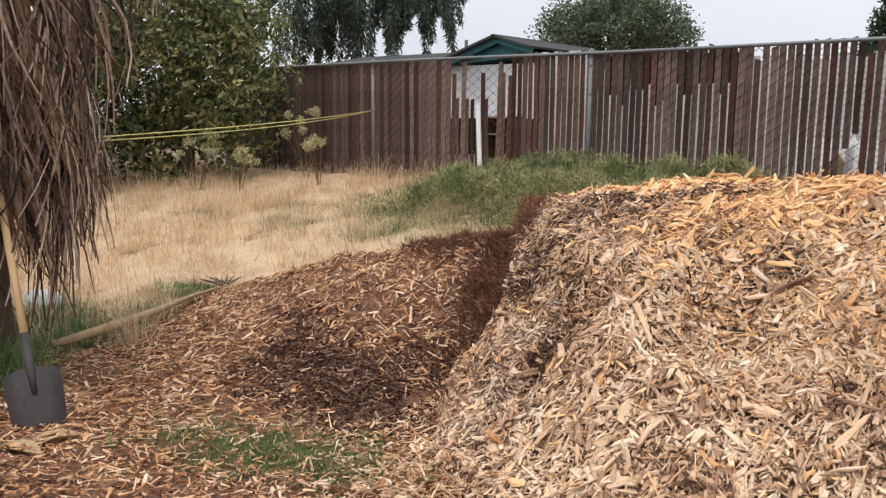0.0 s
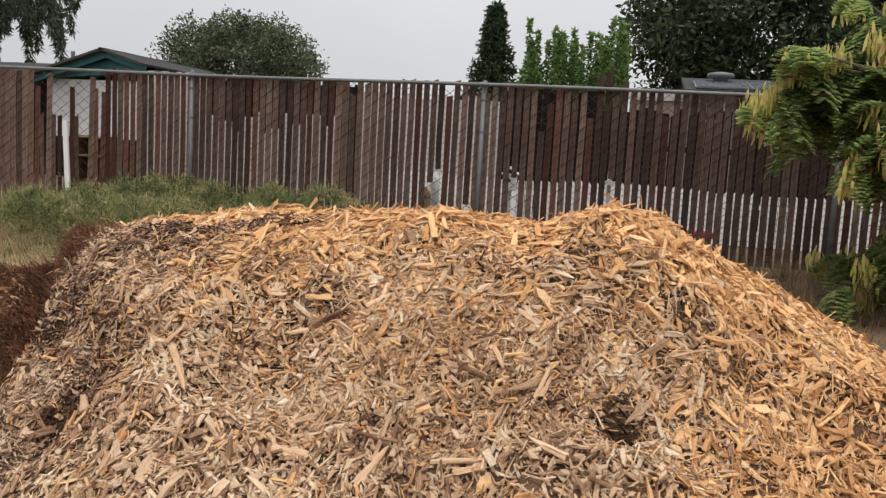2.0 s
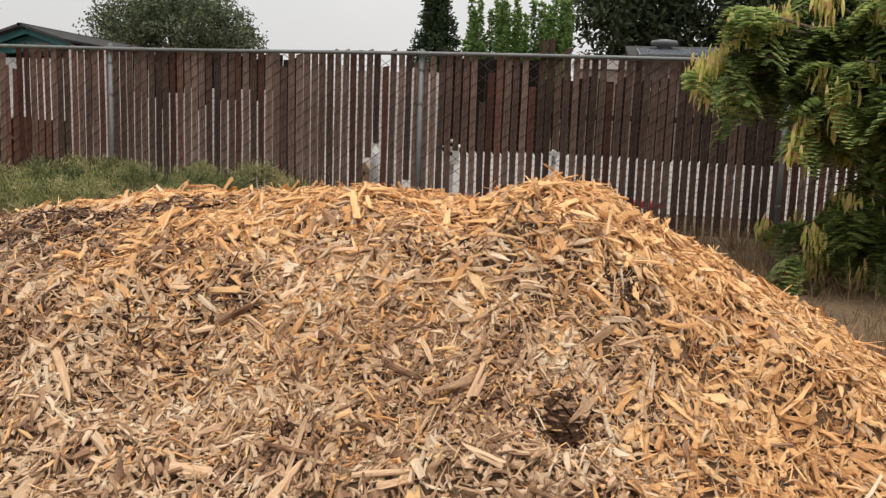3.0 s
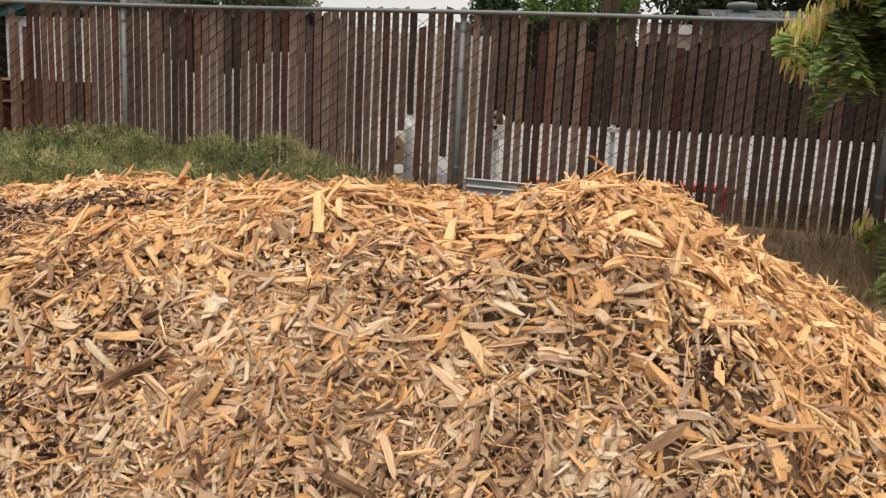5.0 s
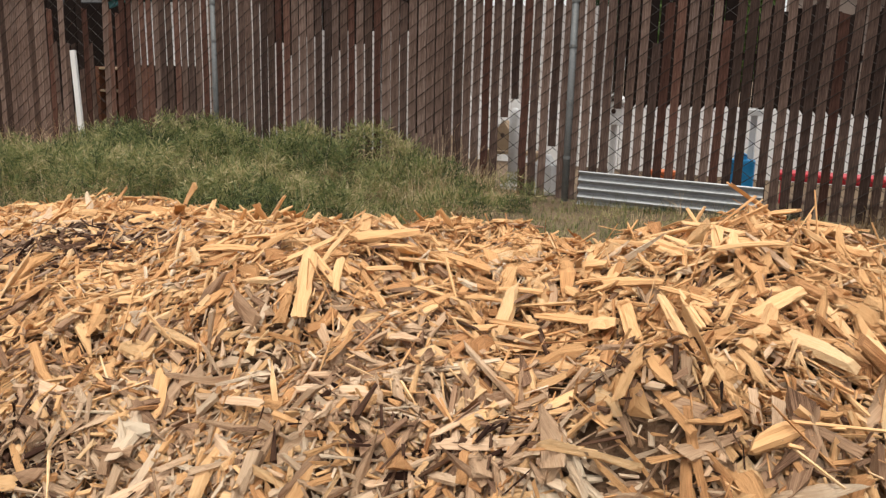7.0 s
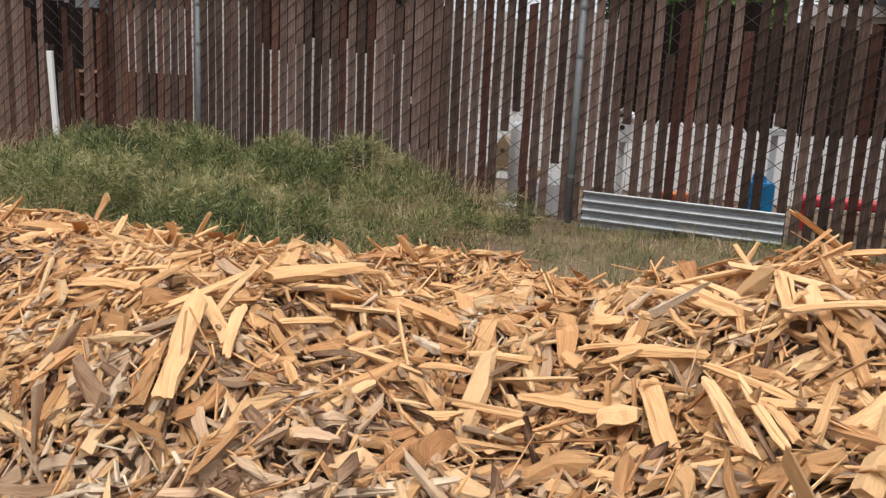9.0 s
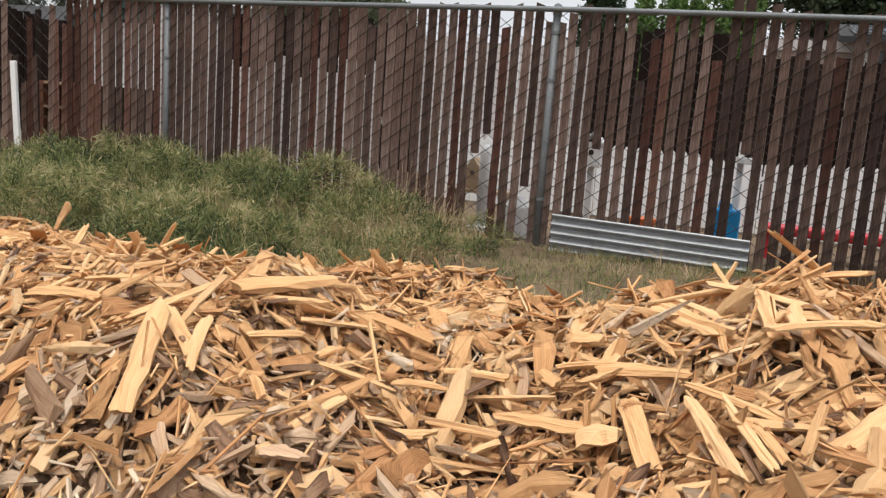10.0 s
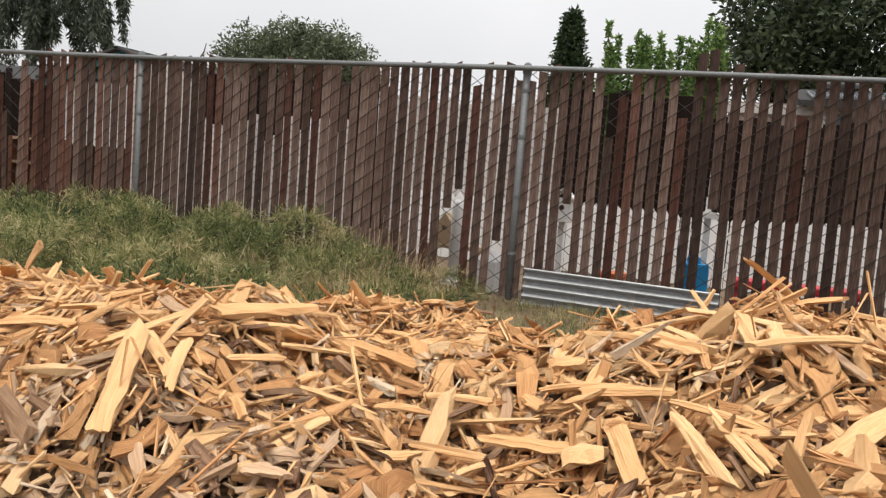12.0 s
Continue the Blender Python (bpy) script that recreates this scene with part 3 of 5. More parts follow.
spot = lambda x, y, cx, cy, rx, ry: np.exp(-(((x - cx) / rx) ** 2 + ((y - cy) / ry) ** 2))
# blackened chips paint the shade in burrows, undercut, cleft and pockets
hollow_shade = lambda x, y: on_pile(x, y) * np.clip(1.5 * spot(x, y, -0.92, -5.68, 0.21, 0.14) + 0.9 * spot(x, y, -0.38, -6.15, 0.05, 0.16) + 0.5 * spot(x, y, -0.55, -5.15, 0.25, 0.1) + spot(x, y, 1.80, -6.02, 0.085, 0.06) + spot(x, y, 1.97, -5.66, 0.06, 0.045) + 0.5 * spot(x, y, -0.05, -5.05, 0.14, 0.08) + 0.45 * spot(x, y, 0.46, -5.72, 0.16, 0.05) + 0.3 * spot(x, y, -0.45, -5.35, 0.2, 0.07) + 0.3 * spot(x, y, 0.9, -6.1, 0.1, 0.05) + 0.3 * spot(x, y, 1.35, -5.62, 0.3, 0.05) + 0.07 * smooth(0.6, 1.1, waves(x, y, 4.5, 43)), 0, 1)
heap_chips("dark_chip_litter", 4600, BIG, hollow_shade, lambda x, y: chips_z(x, y) + 0.012, M_DARK, (0.035, 0.5, 0.10), (0.007, 0.4, 0.02), 2, 161, pile, 0.25, "blackened shreds painted as shade in holes and pockets")
LOW = (-4.4, 0.5, -9.0, -4.3)
low_z = lambda x, y: np.maximum(mulch_z(x, y), ground_z(x, y))
def on_mulch(x, y):
    edge = 0.15 * waves(x, y, 3.0, 51)
    front = smooth(-4.1, -3.5, x + edge) * smooth(0.5, -0.2, x)
    back = smooth(-4.7, -5.2, y + 0.55 * (x + 1.5) + edge) 
    heap = (mulch_z(x, y) > ground_z(x, y) + 0.02)
    rim = smooth(1.08, 0.82, ((x + 1.9) / 2.7) ** 2 + ((y + 6.4) / 2.2) ** 2 + 0.16 * waves(x, y, 2.6, 53))
    return rim * np.where((y > -5.9) & (x < -2.2), heap, np.where(y > -4.75, heap, front)) * np.where(chips_z(x, y) > low_z(x, y) + 0.05, 0.0, 1.0)
def damp(x, y):
    wob = 0.22 * waves(x, y, 3, 61)
    return np.clip(1.3 * np.exp(-(((x + 1.45 + wob) / 0.55) ** 2 + ((y + 6.36) / 0.26) ** 2)) + 0.85 * np.exp(-(((x + 1.2 + wob) / 0.26) ** 2 + ((y + 5.8) / 0.24) ** 2)) + 0.35 * np.exp(-(((x + 2.3) / 0.3) ** 2 + ((y + 5.9 + wob) / 0.2) ** 2)), 0, 1)
def green_patch(x, y):
    return np.exp(-(((x + 1.2) / 0.55) ** 2 + ((y + 7.05 - 0.35 * (x + 1.2)) / 0.2) ** 2))
heap_chips("red_chip_litter", 13500, LOW, lambda x, y: on_mulch(x, y) * (1 - 0.93 * damp(x, y)) * (1 - 0.6 * green_patch(x, y)), low_z, M_RED, (0.04, 0.5, 0.14), (0.0125, 0.45, 0.034), 2, 201, mulch, 0.2, "reddish-brown bark chips")
heap_chips("small_red_chip_litter", 14500, LOW, lambda x, y: on_mulch(x, y) * (1 - 0.93 * damp(x, y)), lambda x, y: low_z(x, y) + 0.006, M_RED, (0.03, 0.5, 0.10), (0.0068, 0.45, 0.016), 2, 211, mulch, 0.25, "small reddish shreds")
heap_chips("damp_chip_litter", 8500, LOW, lambda x, y: on_mulch(x, y) * damp(x, y), lambda x, y: low_z(x, y) + 0.007, M_DARK, (0.034, 0.4, 0.09), (0.012, 0.4, 0.026), 2, 221, mulch, 0.2, "damp black-brown shreds")
heap_chips("pale_chip_litter", 4200, LOW, lambda x, y: on_mulch(x, y) * (1 - 0.85 * damp(x, y)) * (0.12 + 0.88 * np.exp(-((x - np.interp(y, LEFT_Y, LEFT_X) + 0.12) / 0.28) ** 2)), lambda x, y: low_z(x, y) + 0.008, M_AGED, (0.05, 0.45, 0.15), (0.012, 0.4, 0.03), 2, 231, mulch, 0.15, "scattered pale chips")


foot = lambda x, y: np.exp(-((x - np.interp(y, LEFT_Y, LEFT_X) + 0.06) / 0.19) ** 2) * smooth(-7.2, -6.9, y) * smooth(-5.4, -5.8, y)
both_z = lambda x, y: np.maximum(chips_z(x, y), low_z(x, y)) + 0.008
heap_chips("foot_chip_litter", 1100, LOW, foot, both_z, M_AGED, (0.04, 0.5, 0.14), (0.011, 0.45, 0.03), 3, 241, mulch, 0.2, "tan chips fallen along the foot of the pile")
heap_chips("foot_shred_litter", 3000, LOW, foot, both_z, M_RED, (0.034, 0.5, 0.1), (0.008, 0.4, 0.02), 2, 251, mulch, 0.2, "reddish shreds along the foot of the pile")

# ---- chain-link fence with wooden slats ----
FENCE_Z, RAIL_Z = 0.62, 2.375
POSTS = [-14.64, -10.98, -7.37, -3.59, 0.0, 3.66, 7.32]
fence = thing("chain_link_fence", "galvanised chain-link fence filled with weathered brown redwood slats", "fence")
post_mesh = from_bm("post", tube([(0, 0, -0.3), (0, 0, 1.74)], 0.03, 12), M_GALV, True)
bm = tube([(0, 0, 0), (0, 0, 0.05)], [0.036, 0.036], 12)
tube([(0, 0, 0.05), (0, 0, 0.075), (0, 0, 0.085)], [0.036, 0.026, 0.01], 12, bm)
cap_mesh = from_bm("post_cap", bm, M_GALV)
band_mesh = from_bm("tie_band", tube([(0, 0, -0.012), (0, 0, 0.012)], 0.0345, 12), M_GALV)
for px in POSTS:
    p = part("post", post_mesh, fence, at=pose(px, 0, FENCE_Z))
    part("post_cap", cap_mesh, p, at=pose(0, 0, 1.725))
    for h in (0.35, 0.8, 1.25, 1.6):
        part("tie_band", band_mesh, p, at=pose(0, 0, h))
sag = [(x, -0.045 + 0.012 * math.sin(x * 1.3), RAIL_Z + 0.008 * math.sin(x * 0.9 + 1)) for x in np.arange(-14.7, 7.5, 0.61)]
part("top_rail", from_bm("top_rail", tube(sag, 0.021, 10), M_GALV, True), fence)

COL, H_MESH = 3.66 / 42, 0.13


def wires(y, sign, r):
    V, F = [], []
    x0, x1, z0, z1 = POSTS[1] - 1.0, POSTS[-1], 0.6, RAIL_Z - 0.01
    slope = H_MESH * 0.5 / COL
    k0 = int((z0 - slope * (x1 - x0)) / H_MESH) - 1 if sign > 0 else int(z0 / H_MESH) - 1
    k1 = int(z1 / H_MESH) + 1 if sign > 0 else int((z1 + slope * (x1 - x0)) / H_MESH) + 1
    for k in range(k0, k1):
        c = k * H_MESH
        xa, xb = x0, x1
        lo, hi = (z0 - c) / slope * sign + x0, (z1 - c) / slope * sign + x0
        xa, xb = max(xa, min(lo, hi)), min(xb, max(lo, hi))
        if xb - xa < 0.05:
            continue
        b = len(V)
        for x in (xa, xb):
            z = c + sign * slope * (x - x0)
            V += [(x, y - r, z), (x, y + r * 0.5, z + r), (x, y + r * 0.5, z - r)]
        F += [(b, b + 1, b + 4, b + 3), (b + 1, b + 2, b + 5, b + 4), (b + 2, b, b + 3, b + 5)]
    return V, F


Va, Fa = wires(-0.014, 1, 0.0036)
Vb, Fb = wires(0.016, -1, 0.003)
mesh_wire = part("wire_mesh", mesh_of("wire_mesh", Va + Vb, Fa + [tuple(i + len(Va) for i in f) for f in Fb], M_WIRE), fence, "diamond wire mesh")
mesh_wire["kind"] = "stuff"


def slat_mesh(width, height, seed, material=M_SLAT):
    r = random.Random(seed)
    V, F = [], []
    rows = 5
    for i in range(rows):
        z = height * i / (rows - 1)
        dx = r.uniform(-0.004, 0.004)
        w = width * r.uniform(0.93, 1.04)
        top = r.uniform(-0.012, 0.012) if i == rows - 1 else 0
        for sx, sy in ((-1, -1), (1, -1), (1, 1), (-1, 1)):
            V.append((dx + sx * w / 2, sy * 0.005, z + sx * top))
    for i in range(rows - 1):
        for k in range(4):
            F.append((i * 4 + k, i * 4 + (k + 1) % 4, i * 4 + 4 + (k + 1) % 4, i * 4 + 4 + k))
    F += [(3, 2, 1, 0), tuple(range(rows * 4 - 4, rows * 4))]
    return mesh_of("slat", V, F, material)


# ---- beyond the fence ----
def clump_leaves(centres, radii, per, leaf, seed, aspect=2.2, droop=0.0, squash=1.0):
    """Leaf blades scattered through soft clumps: V, Q."""
    r = np.random.default_rng(seed)
    n = len(centres) * per
    c = np.repeat(np.asarray(centres, float), per, axis=0)
    R = np.repeat(np.asarray(radii, float), per)
    d = r.normal(size=(n, 3))
    d /= np.linalg.norm(d, axis=1, keepdims=True)
    p = c + d * (R * r.random(n) ** 0.45)[:, None] * np.array([1, 1, squash])
    a = r.normal(size=(n, 3)) + d * 0.8
    a[:, 2] -= droop
    a /= np.linalg.norm(a, axis=1, keepdims=True)
    s = np.cross(a, r.normal(size=(n, 3)))
    s /= np.linalg.norm(s, axis=1, keepdims=True)
    L = leaf * r.uniform(0.6, 1.4, n)
    W = L / aspect
    V = np.stack([p - s * 0.1 * W[:, None], p + a * (L * 0.5)[:, None] + s * (W * 0.5)[:, None], p + a * L[:, None], p + a * (L * 0.45)[:, None] - s * (W * 0.5)[:, None]], 1)
    Q = np.arange(n * 4).reshape(n, 4)
    return V.reshape(-1, 3), Q


def crown_points(n, centre, size, seed, hollow=0.5):
    r = np.random.default_rng(seed)
    d = r.normal(size=(n, 3))
    d /= np.linalg.norm(d, axis=1, keepdims=True)
    k = hollow + (1 - hollow) * r.random(n)
    return np.asarray(centre) + d * k[:, None] * np.asarray(size) * (1 + 0.06 * r.normal(size=(n, 1)))


def tree(name, label, at, height, trunk_r, crown_c, crown_size, clumps, clump_r, per, leaf, material, seed, bark=M_BARK, droop=0.0, limbs=6, aspect=2.2, category="tree", taper=None, hollow=0.5):
    t = thing(name, label, category, at)
    r = random.Random(seed)
    bm = tube([(0, 0, -0.1), (0.03, 0.02, height * 0.3), (-0.03, 0.04, height * 0.6), (0, 0, height * 0.85)], [trunk_r * 1.25, trunk_r, trunk_r * 0.7, trunk_r * 0.25], 9)
    part("trunk", from_bm("trunk", bm, bark, True), t)
    pts = crown_points(clumps, crown_c, crown_size, seed, hollow)
    if taper:
        rn = np.random.default_rng(seed)
        zs = rn.uniform(taper[0], taper[1], clumps)
        k = taper[2] * (1.02 - (zs - taper[0]) / (taper[1] - taper[0])) * rn.random(clumps) ** 0.5
        an = rn.uniform(0, 2 * math.pi, clumps)
        pts = np.stack([k * np.cos(an), k * np.sin(an), zs], 1)
    for k in range(limbs):
        e = Vector(pts[k * len(pts) // limbs])
        z0 = height * r.uniform(0.25, 0.6)
        m = Vector((e.x * 0.45, e.y * 0.45, z0 + (e.z - z0) * 0.6))
        part("limb", from_bm("limb", tube([(0, 0, z0), m, e], [trunk_r * 0.5, trunk_r * 0.3, trunk_r * 0.08], 6), bark, True), t)
    V, Q = clump_leaves(pts, np.full(len(pts), clump_r) * np.random.default_rng(seed).uniform(0.6, 1.3, len(pts)), per, leaf, seed + 1, aspect, droop)
    part("crown", quads_mesh("crown", V, Q, material), t)
    return t

tree("broadleaf_tree", "rounded olive-green broadleaf tree beyond the fence", (-13.6, 20, 0.5), 5.5, 0.22, (0, 0, 4.25), (3.3, 2.3, 1.62), 380, 0.42, 84, 0.14, M_TREELEAF, 301, hollow=0.45)
tree("cypress", "slim dark green conical cypress beyond the fence", (-3.85, 20, 0.5), 6.0, 0.15, (0, 0, 3.6), (0.72, 0.72, 2.7), 300, 0.24, 80, 0.13, M_CYPRESS, 311, limbs=3, taper=(1.2, 6.3, 1.65))
tree("dark_tree", "big dense deep-green tree beyond the fence", (6.2, 24, 0.5), 8.0, 0.35, (0, 0, 6.3), (5.6, 3.0, 3.6), 560, 0.75, 84, 0.25, M_DARKLEAF, 321, limbs=8, hollow=0.6)
tree("dark_tree", "big dense deep-green tree behind a tiled roof", (15.0, 25, 0.5), 9.0, 0.4, (0, 0, 7.2), (5.5, 3.2, 4.0), 190, 1.0, 80, 0.26, M_DARKLEAF, 331, limbs=8, hollow=0.7)

# upright shrub: many straight leafy shoots
shrub = thing("upright_shrub", "bright green shrub of straight upright leafy shoots", "shrub", (-0.55, 13.5, 0.6))
r = random.Random(5)
for k in range(54):
    x0, y0 = r.uniform(-1.15, 1.6), r.uniform(-0.5, 0.5)
    h = r.uniform(3.0, 4.8) + (0.2 if 0.8 < x0 < 1.2 else 0)
    stem = [(x0 * 0.4, y0 * 0.4, 0), (x0 * 0.9, y0, h * 0.5), (x0, y0, h)]
    s = part("shoot", from_bm("shoot", tube(stem, [0.03, 0.02, 0.006], 5), M_BARK, True), shrub)
    zs = np.linspace(h * 0.25, h, 26)
    pts = np.stack([np.interp(zs, [0, h * 0.5, h], [x0 * 0.4, x0 * 0.9, x0]), np.interp(zs, [0, h * 0.5, h], [y0 * 0.4, y0, y0]), zs], 1)
    rad = 0.135 * (1.08 - (zs / h) ** 1.8)
    V, Q = clump_leaves(pts, rad, 30, 0.12, 400 + k, 2.4)
    part("leaves", quads_mesh("leaves", V, Q, M_BRIGHT), s)

# weeping tree: hanging curtains of narrow leaves
weeping = thing("weeping_tree", "tall grey-green weeping tree with hanging branches", "tree", (-21.9, 15, 0.5))
part("trunk", from_bm("trunk", tube([(-9.4, 0, -0.1), (-8.6, 0, 4.5), (-4.0, 0.2, 7.4), (0, 0.2, 7.6)], [0.4, 0.32, 0.16, 0.06], 9), M_PALMBARK, True), weeping)
r = random.Random(9)
for k in range(82):
    a = r.uniform(0, 6.283)
    d = r.uniform(1.0, 5.2)
    top = Vector((math.cos(a) * d, math.sin(a) * d * 0.6, 6.6 + r.uniform(-0.8, 0.9) - d * 0.12))
    L = r.uniform(0.9, 2.5) * (0.75 if top.x > 3.2 else 1.25 if top.x < 0.5 else 1.05)
    if k < 12:
        part("limb", from_bm("limb", tube([(-1.5, 0.2, 7.5), top * 0.5 + Vector((-0.6, 0, 3.75)), top], [0.05, 0.035, 0.015], 6), M_PALMBARK, True), weeping)
    zs = np.linspace(0, 1, 16)
    pts = np.array(top) + np.stack([0.25 * zs * math.cos(a), 0.25 * zs * math.sin(a), -L * zs], 1)
    V, Q = clump_leaves(pts, 0.24 - 0.12 * zs, 26, 0.23, 500 + k, 4.5, droop=2.0)
    hang = part("hanging_branch", quads_mesh("hanging_branch", V, Q, M_WILLOW), weeping)
    hang["kind"] = "stuff"

# house with a green-trimmed gable
house = thing("gabled_house", "white stucco house with a green-trimmed gable and grey shingle roof", "house", (-9.97, 7.0, 0))
part("wall", from_bm("wall", bm_box(2.7, 4.0, 2.2, (-0.4, 2.3, 1.72)), M_WALL), house)
part("side_wall", from_bm("side_wall", bm_box(6.0, 3.9, 2.2, (-4.76, 2.4, 1.72)), M_BROWNWALL), house, "brown board wall")
bm = bmesh.new()
vs = [bm.verts.new(v) for v in ((-1.75, 0.2, 2.82), (0.95, 0.2, 3.02), (0, 0.2, 3.30), (-1.75, 4.3, 2.82), (0.95, 4.3, 3.02), (0, 4.3, 3.30))]
for f in ((0, 1, 2), (5, 4, 3), (0, 3, 4, 1), (1, 4, 5, 2), (2, 5, 3, 0)):
    bm.faces.new([vs[i] for i in f])
part("gable", from_bm("gable", bm, M_GREENTRIM), house, "green gable end")
for (xa, za), (xb, zb) in (((-1.95, 2.80), (0, 3.42)), ((0, 3.42), (1.0, 3.13))):
    d = math.hypot(xb - xa, zb - za)
    ang = math.degrees(math.atan2(zb - za, xb - xa))
    part("bargeboard", from_bm("bargeboard", bm_box(d, 0.05, 0.14, bevel=0.008), M_GREENTRIM), house, "green painted bargeboard", at=pose((xa + xb) / 2, 0, (za + zb) / 2 - 0.06, 0, -ang, 0))
    part("roof", from_bm("roof", bm_box(d + 0.08, 4.6, 0.05), M_SHINGLE), house, "grey shingle roof", at=pose((xa + xb) / 2, 2.1, (za + zb) / 2 + 0.035, 0, -ang, 0))
part("roof", from_bm("roof", bm_box(8.0, 3.4, 0.08), M_SHINGLE), house, "low grey shingle roof", at=pose(-4.4, 2.3, 3.14, 11, 0, 0))
part("vent_pipe", from_bm("vent_pipe", tube([(0, 0, 0), (0, 0, 0.28)], 0.05, 8), M_GALV), house, at=pose(-2.9, 2.6, 3.42))
part("siding", from_bm("siding", bm_box(3.6, 0.05, 0.95, (-0.2, 0.22, 1.05)), M_BROWNWALL), house, "brown board siding")

# house with panels on its roof
solar = thing("low_house", "low house with grey solar panels on its roof", "house", (3.0, 9.0, 0))
M_TANWALL = surface("tan_stucco", [(0.2, (0.17, 0.13, 0.105)), (0.8, (0.29, 0.235, 0.20))], 2, 70, rough=0.9, bump=0.4)
part("wall", from_bm("wall", bm_box(7.0, 4.5, 2.6, (1.8, 2.6, 1.9)), M_TANWALL), solar, "tan stucco wall")
part("fascia", from_bm("fascia", bm_box(7.1, 0.04, 0.17, (1.8, 0.325, 3.09), bevel=0.006), M_WHITEWASH), solar, "pale painted fascia board")
part("roof", from_bm("roof", bm_box(6.2, 3.2, 0.1), M_SHINGLE), solar, "grey shingle roof", at=pose(2.5, 1.4, 3.45, 10, 0, 0))
bm = bm_box(1.02, 1.6, 0.04, bevel=0.01)
panel_mesh = from_bm("solar_panel", bm, M_SOLAR)
rim_mesh = from_bm("panel_rim", bm_box(1.08, 1.66, 0.03), M_GALV)
for k in range(5):
    p = part("solar_panel", panel_mesh, solar, "grey solar panel", at=pose(0.15 + k * 1.12, 0.75, 3.43, 10, 0, 0))
    part("panel_rim", rim_mesh, p, at=pose(0, 0, -0.01))
part("roof_vent", from_bm("roof_vent", tube([(0, 0, 0), (0, 0, 0.12), (0, 0, 0.16), (0, 0, 0.24), (0, 0, 0.27)], [0.16, 0.16, 0.3, 0.28, 0.1], 14), M_GALV, True), solar, "domed metal roof vent", at=pose(0.2, 1.5, 3.5))
w = part("window", from_bm("window", bm_box(0.42, 0.06, 0.5), M_WHITE), solar, "white window frame", at=pose(0.05, 0.34, 2.85))
part("pane", from_bm("pane", bm_box(0.32, 0.02, 0.4), M_SOLAR), w, at=pose(0, -0.034, 0))

# brown board fence of the neighbouring yard: boards of their own
shed = thing("board_fence", "brown weathered board fence in the neighbouring yard, darkened to stand in for shade", "fence", (0, 5.2, 0.6))
rr = random.Random(31)
board_meshes = [from_bm("board", bm_box(0.135, 0.022, h, (0, 0, h / 2), bevel=0.004), M_BROWNWALL) for h in (2.12, 2.2, 2.16, 2.24)]
low_meshes = [from_bm("board", bm_box(0.135, 0.022, h, (0, 0, h / 2), bevel=0.004), M_BROWNWALL) for h in (1.84, 1.92, 1.88, 1.96)]
for k in range(155):
    if -10.9 < -13.6 + k * 0.142 < -7.7 or -3.35 < -13.6 + k * 0.142 < -0.75:
        continue
    part("board", rr.choice(low_meshes if -13.6 + k * 0.142 > 0.95 else board_meshes), shed, at=pose(-13.6 + k * 0.142, rr.uniform(-0.006, 0.006), 0, 0, rr.uniform(-0.5, 0.5), 0))
for z in (0.3, 1.3):
    part("rail", from_bm("rail", bm_box(4.3, 0.05, 0.09, (-5.5, 0.04, z)), M_BROWNWALL), shed)
    part("rail", from_bm("rail", bm_box(9.6, 0.05, 0.09, (3.5, 0.04, z)), M_BROWNWALL), shed)
    part("rail", from_bm("rail", bm_box(2.7, 0.05, 0.09, (-12.3, 0.04, z)), M_BROWNWALL), shed)
wash = thing("whitewashed_fence", "whitewashed board fence panel in the neighbouring yard", "fence", (-4.9, 2.6, 0.6))
wash_meshes = {h: from_bm("board", bm_box(0.13, 0.022, h / 100, (0, 0, h / 200), bevel=0.004), M_WHITEWASH) for h in range(92, 212, 8)}
for k in range(24):
    h = rr.choice((196, 204)) if k < 8 else rr.choice((116, 124, 132, 140, 140, 148))
    part("board", wash_meshes[h], wash, at=pose(-1.0 + k * 0.136, rr.uniform(-0.006, 0.006), 0, 0, rr.uniform(-0.6, 0.6), 0))
for z in (0.25, 0.8):
    part("rail", from_bm("rail", bm_box(3.3, 0.04, 0.08, (0.56, 0.035, z)), M_WHITEWASH), wash)
wash = thing("whitewashed_fence", "tall whitewashed board panel closing a gap in the brown board fence", "fence", (-3.3, 5.2, 0.6))
for k in range(19):
    part("board", wash_meshes[rr.choice((196, 204))], wash, at=pose(0.02 + k * 0.136, rr.uniform(-0.006, 0.006), 0, 0, rr.uniform(-0.4, 0.4), 0))
for z in (0.3, 1.3):
    part("rail", from_bm("rail", bm_box(2.5, 0.04, 0.08, (1.24, 0.035, z)), M_WHITEWASH), wash)

# white picket fence
pickets = thing("picket_fence", "low white picket fence behind the slatted fence", "fence", (0, 2.2, 0.6))
bm = bmesh.new()
pv = [bm.verts.new((x, y, z)) for y in (-0.01, 0.01) for x, z in ((-0.052, 0.04), (0.052, 0.04), (0.052, 0.69), (0, 0.76), (-0.052, 0.69))]
bm.faces.new(pv[4::-1])
bm.faces.new(pv[5:])
for i in range(5):
    bm.faces.new((pv[i], pv[(i + 1) % 5], pv[5 + (i + 1) % 5], pv[5 + i]))
picket_mesh = from_bm("picket", bm, M_WHITE)
for k in range(82):
    part("picket", picket_mesh, pickets, at=pose(-1.75 + k * 0.112, 0, 0, 0, rr.uniform(-0.8, 0.8), 0))
for z in (0.2, 0.55):
    part("rail", from_bm("rail", bm_box(9.2, 0.03, 0.07, (2.8, 0.03, z)), M_WHITE), pickets)


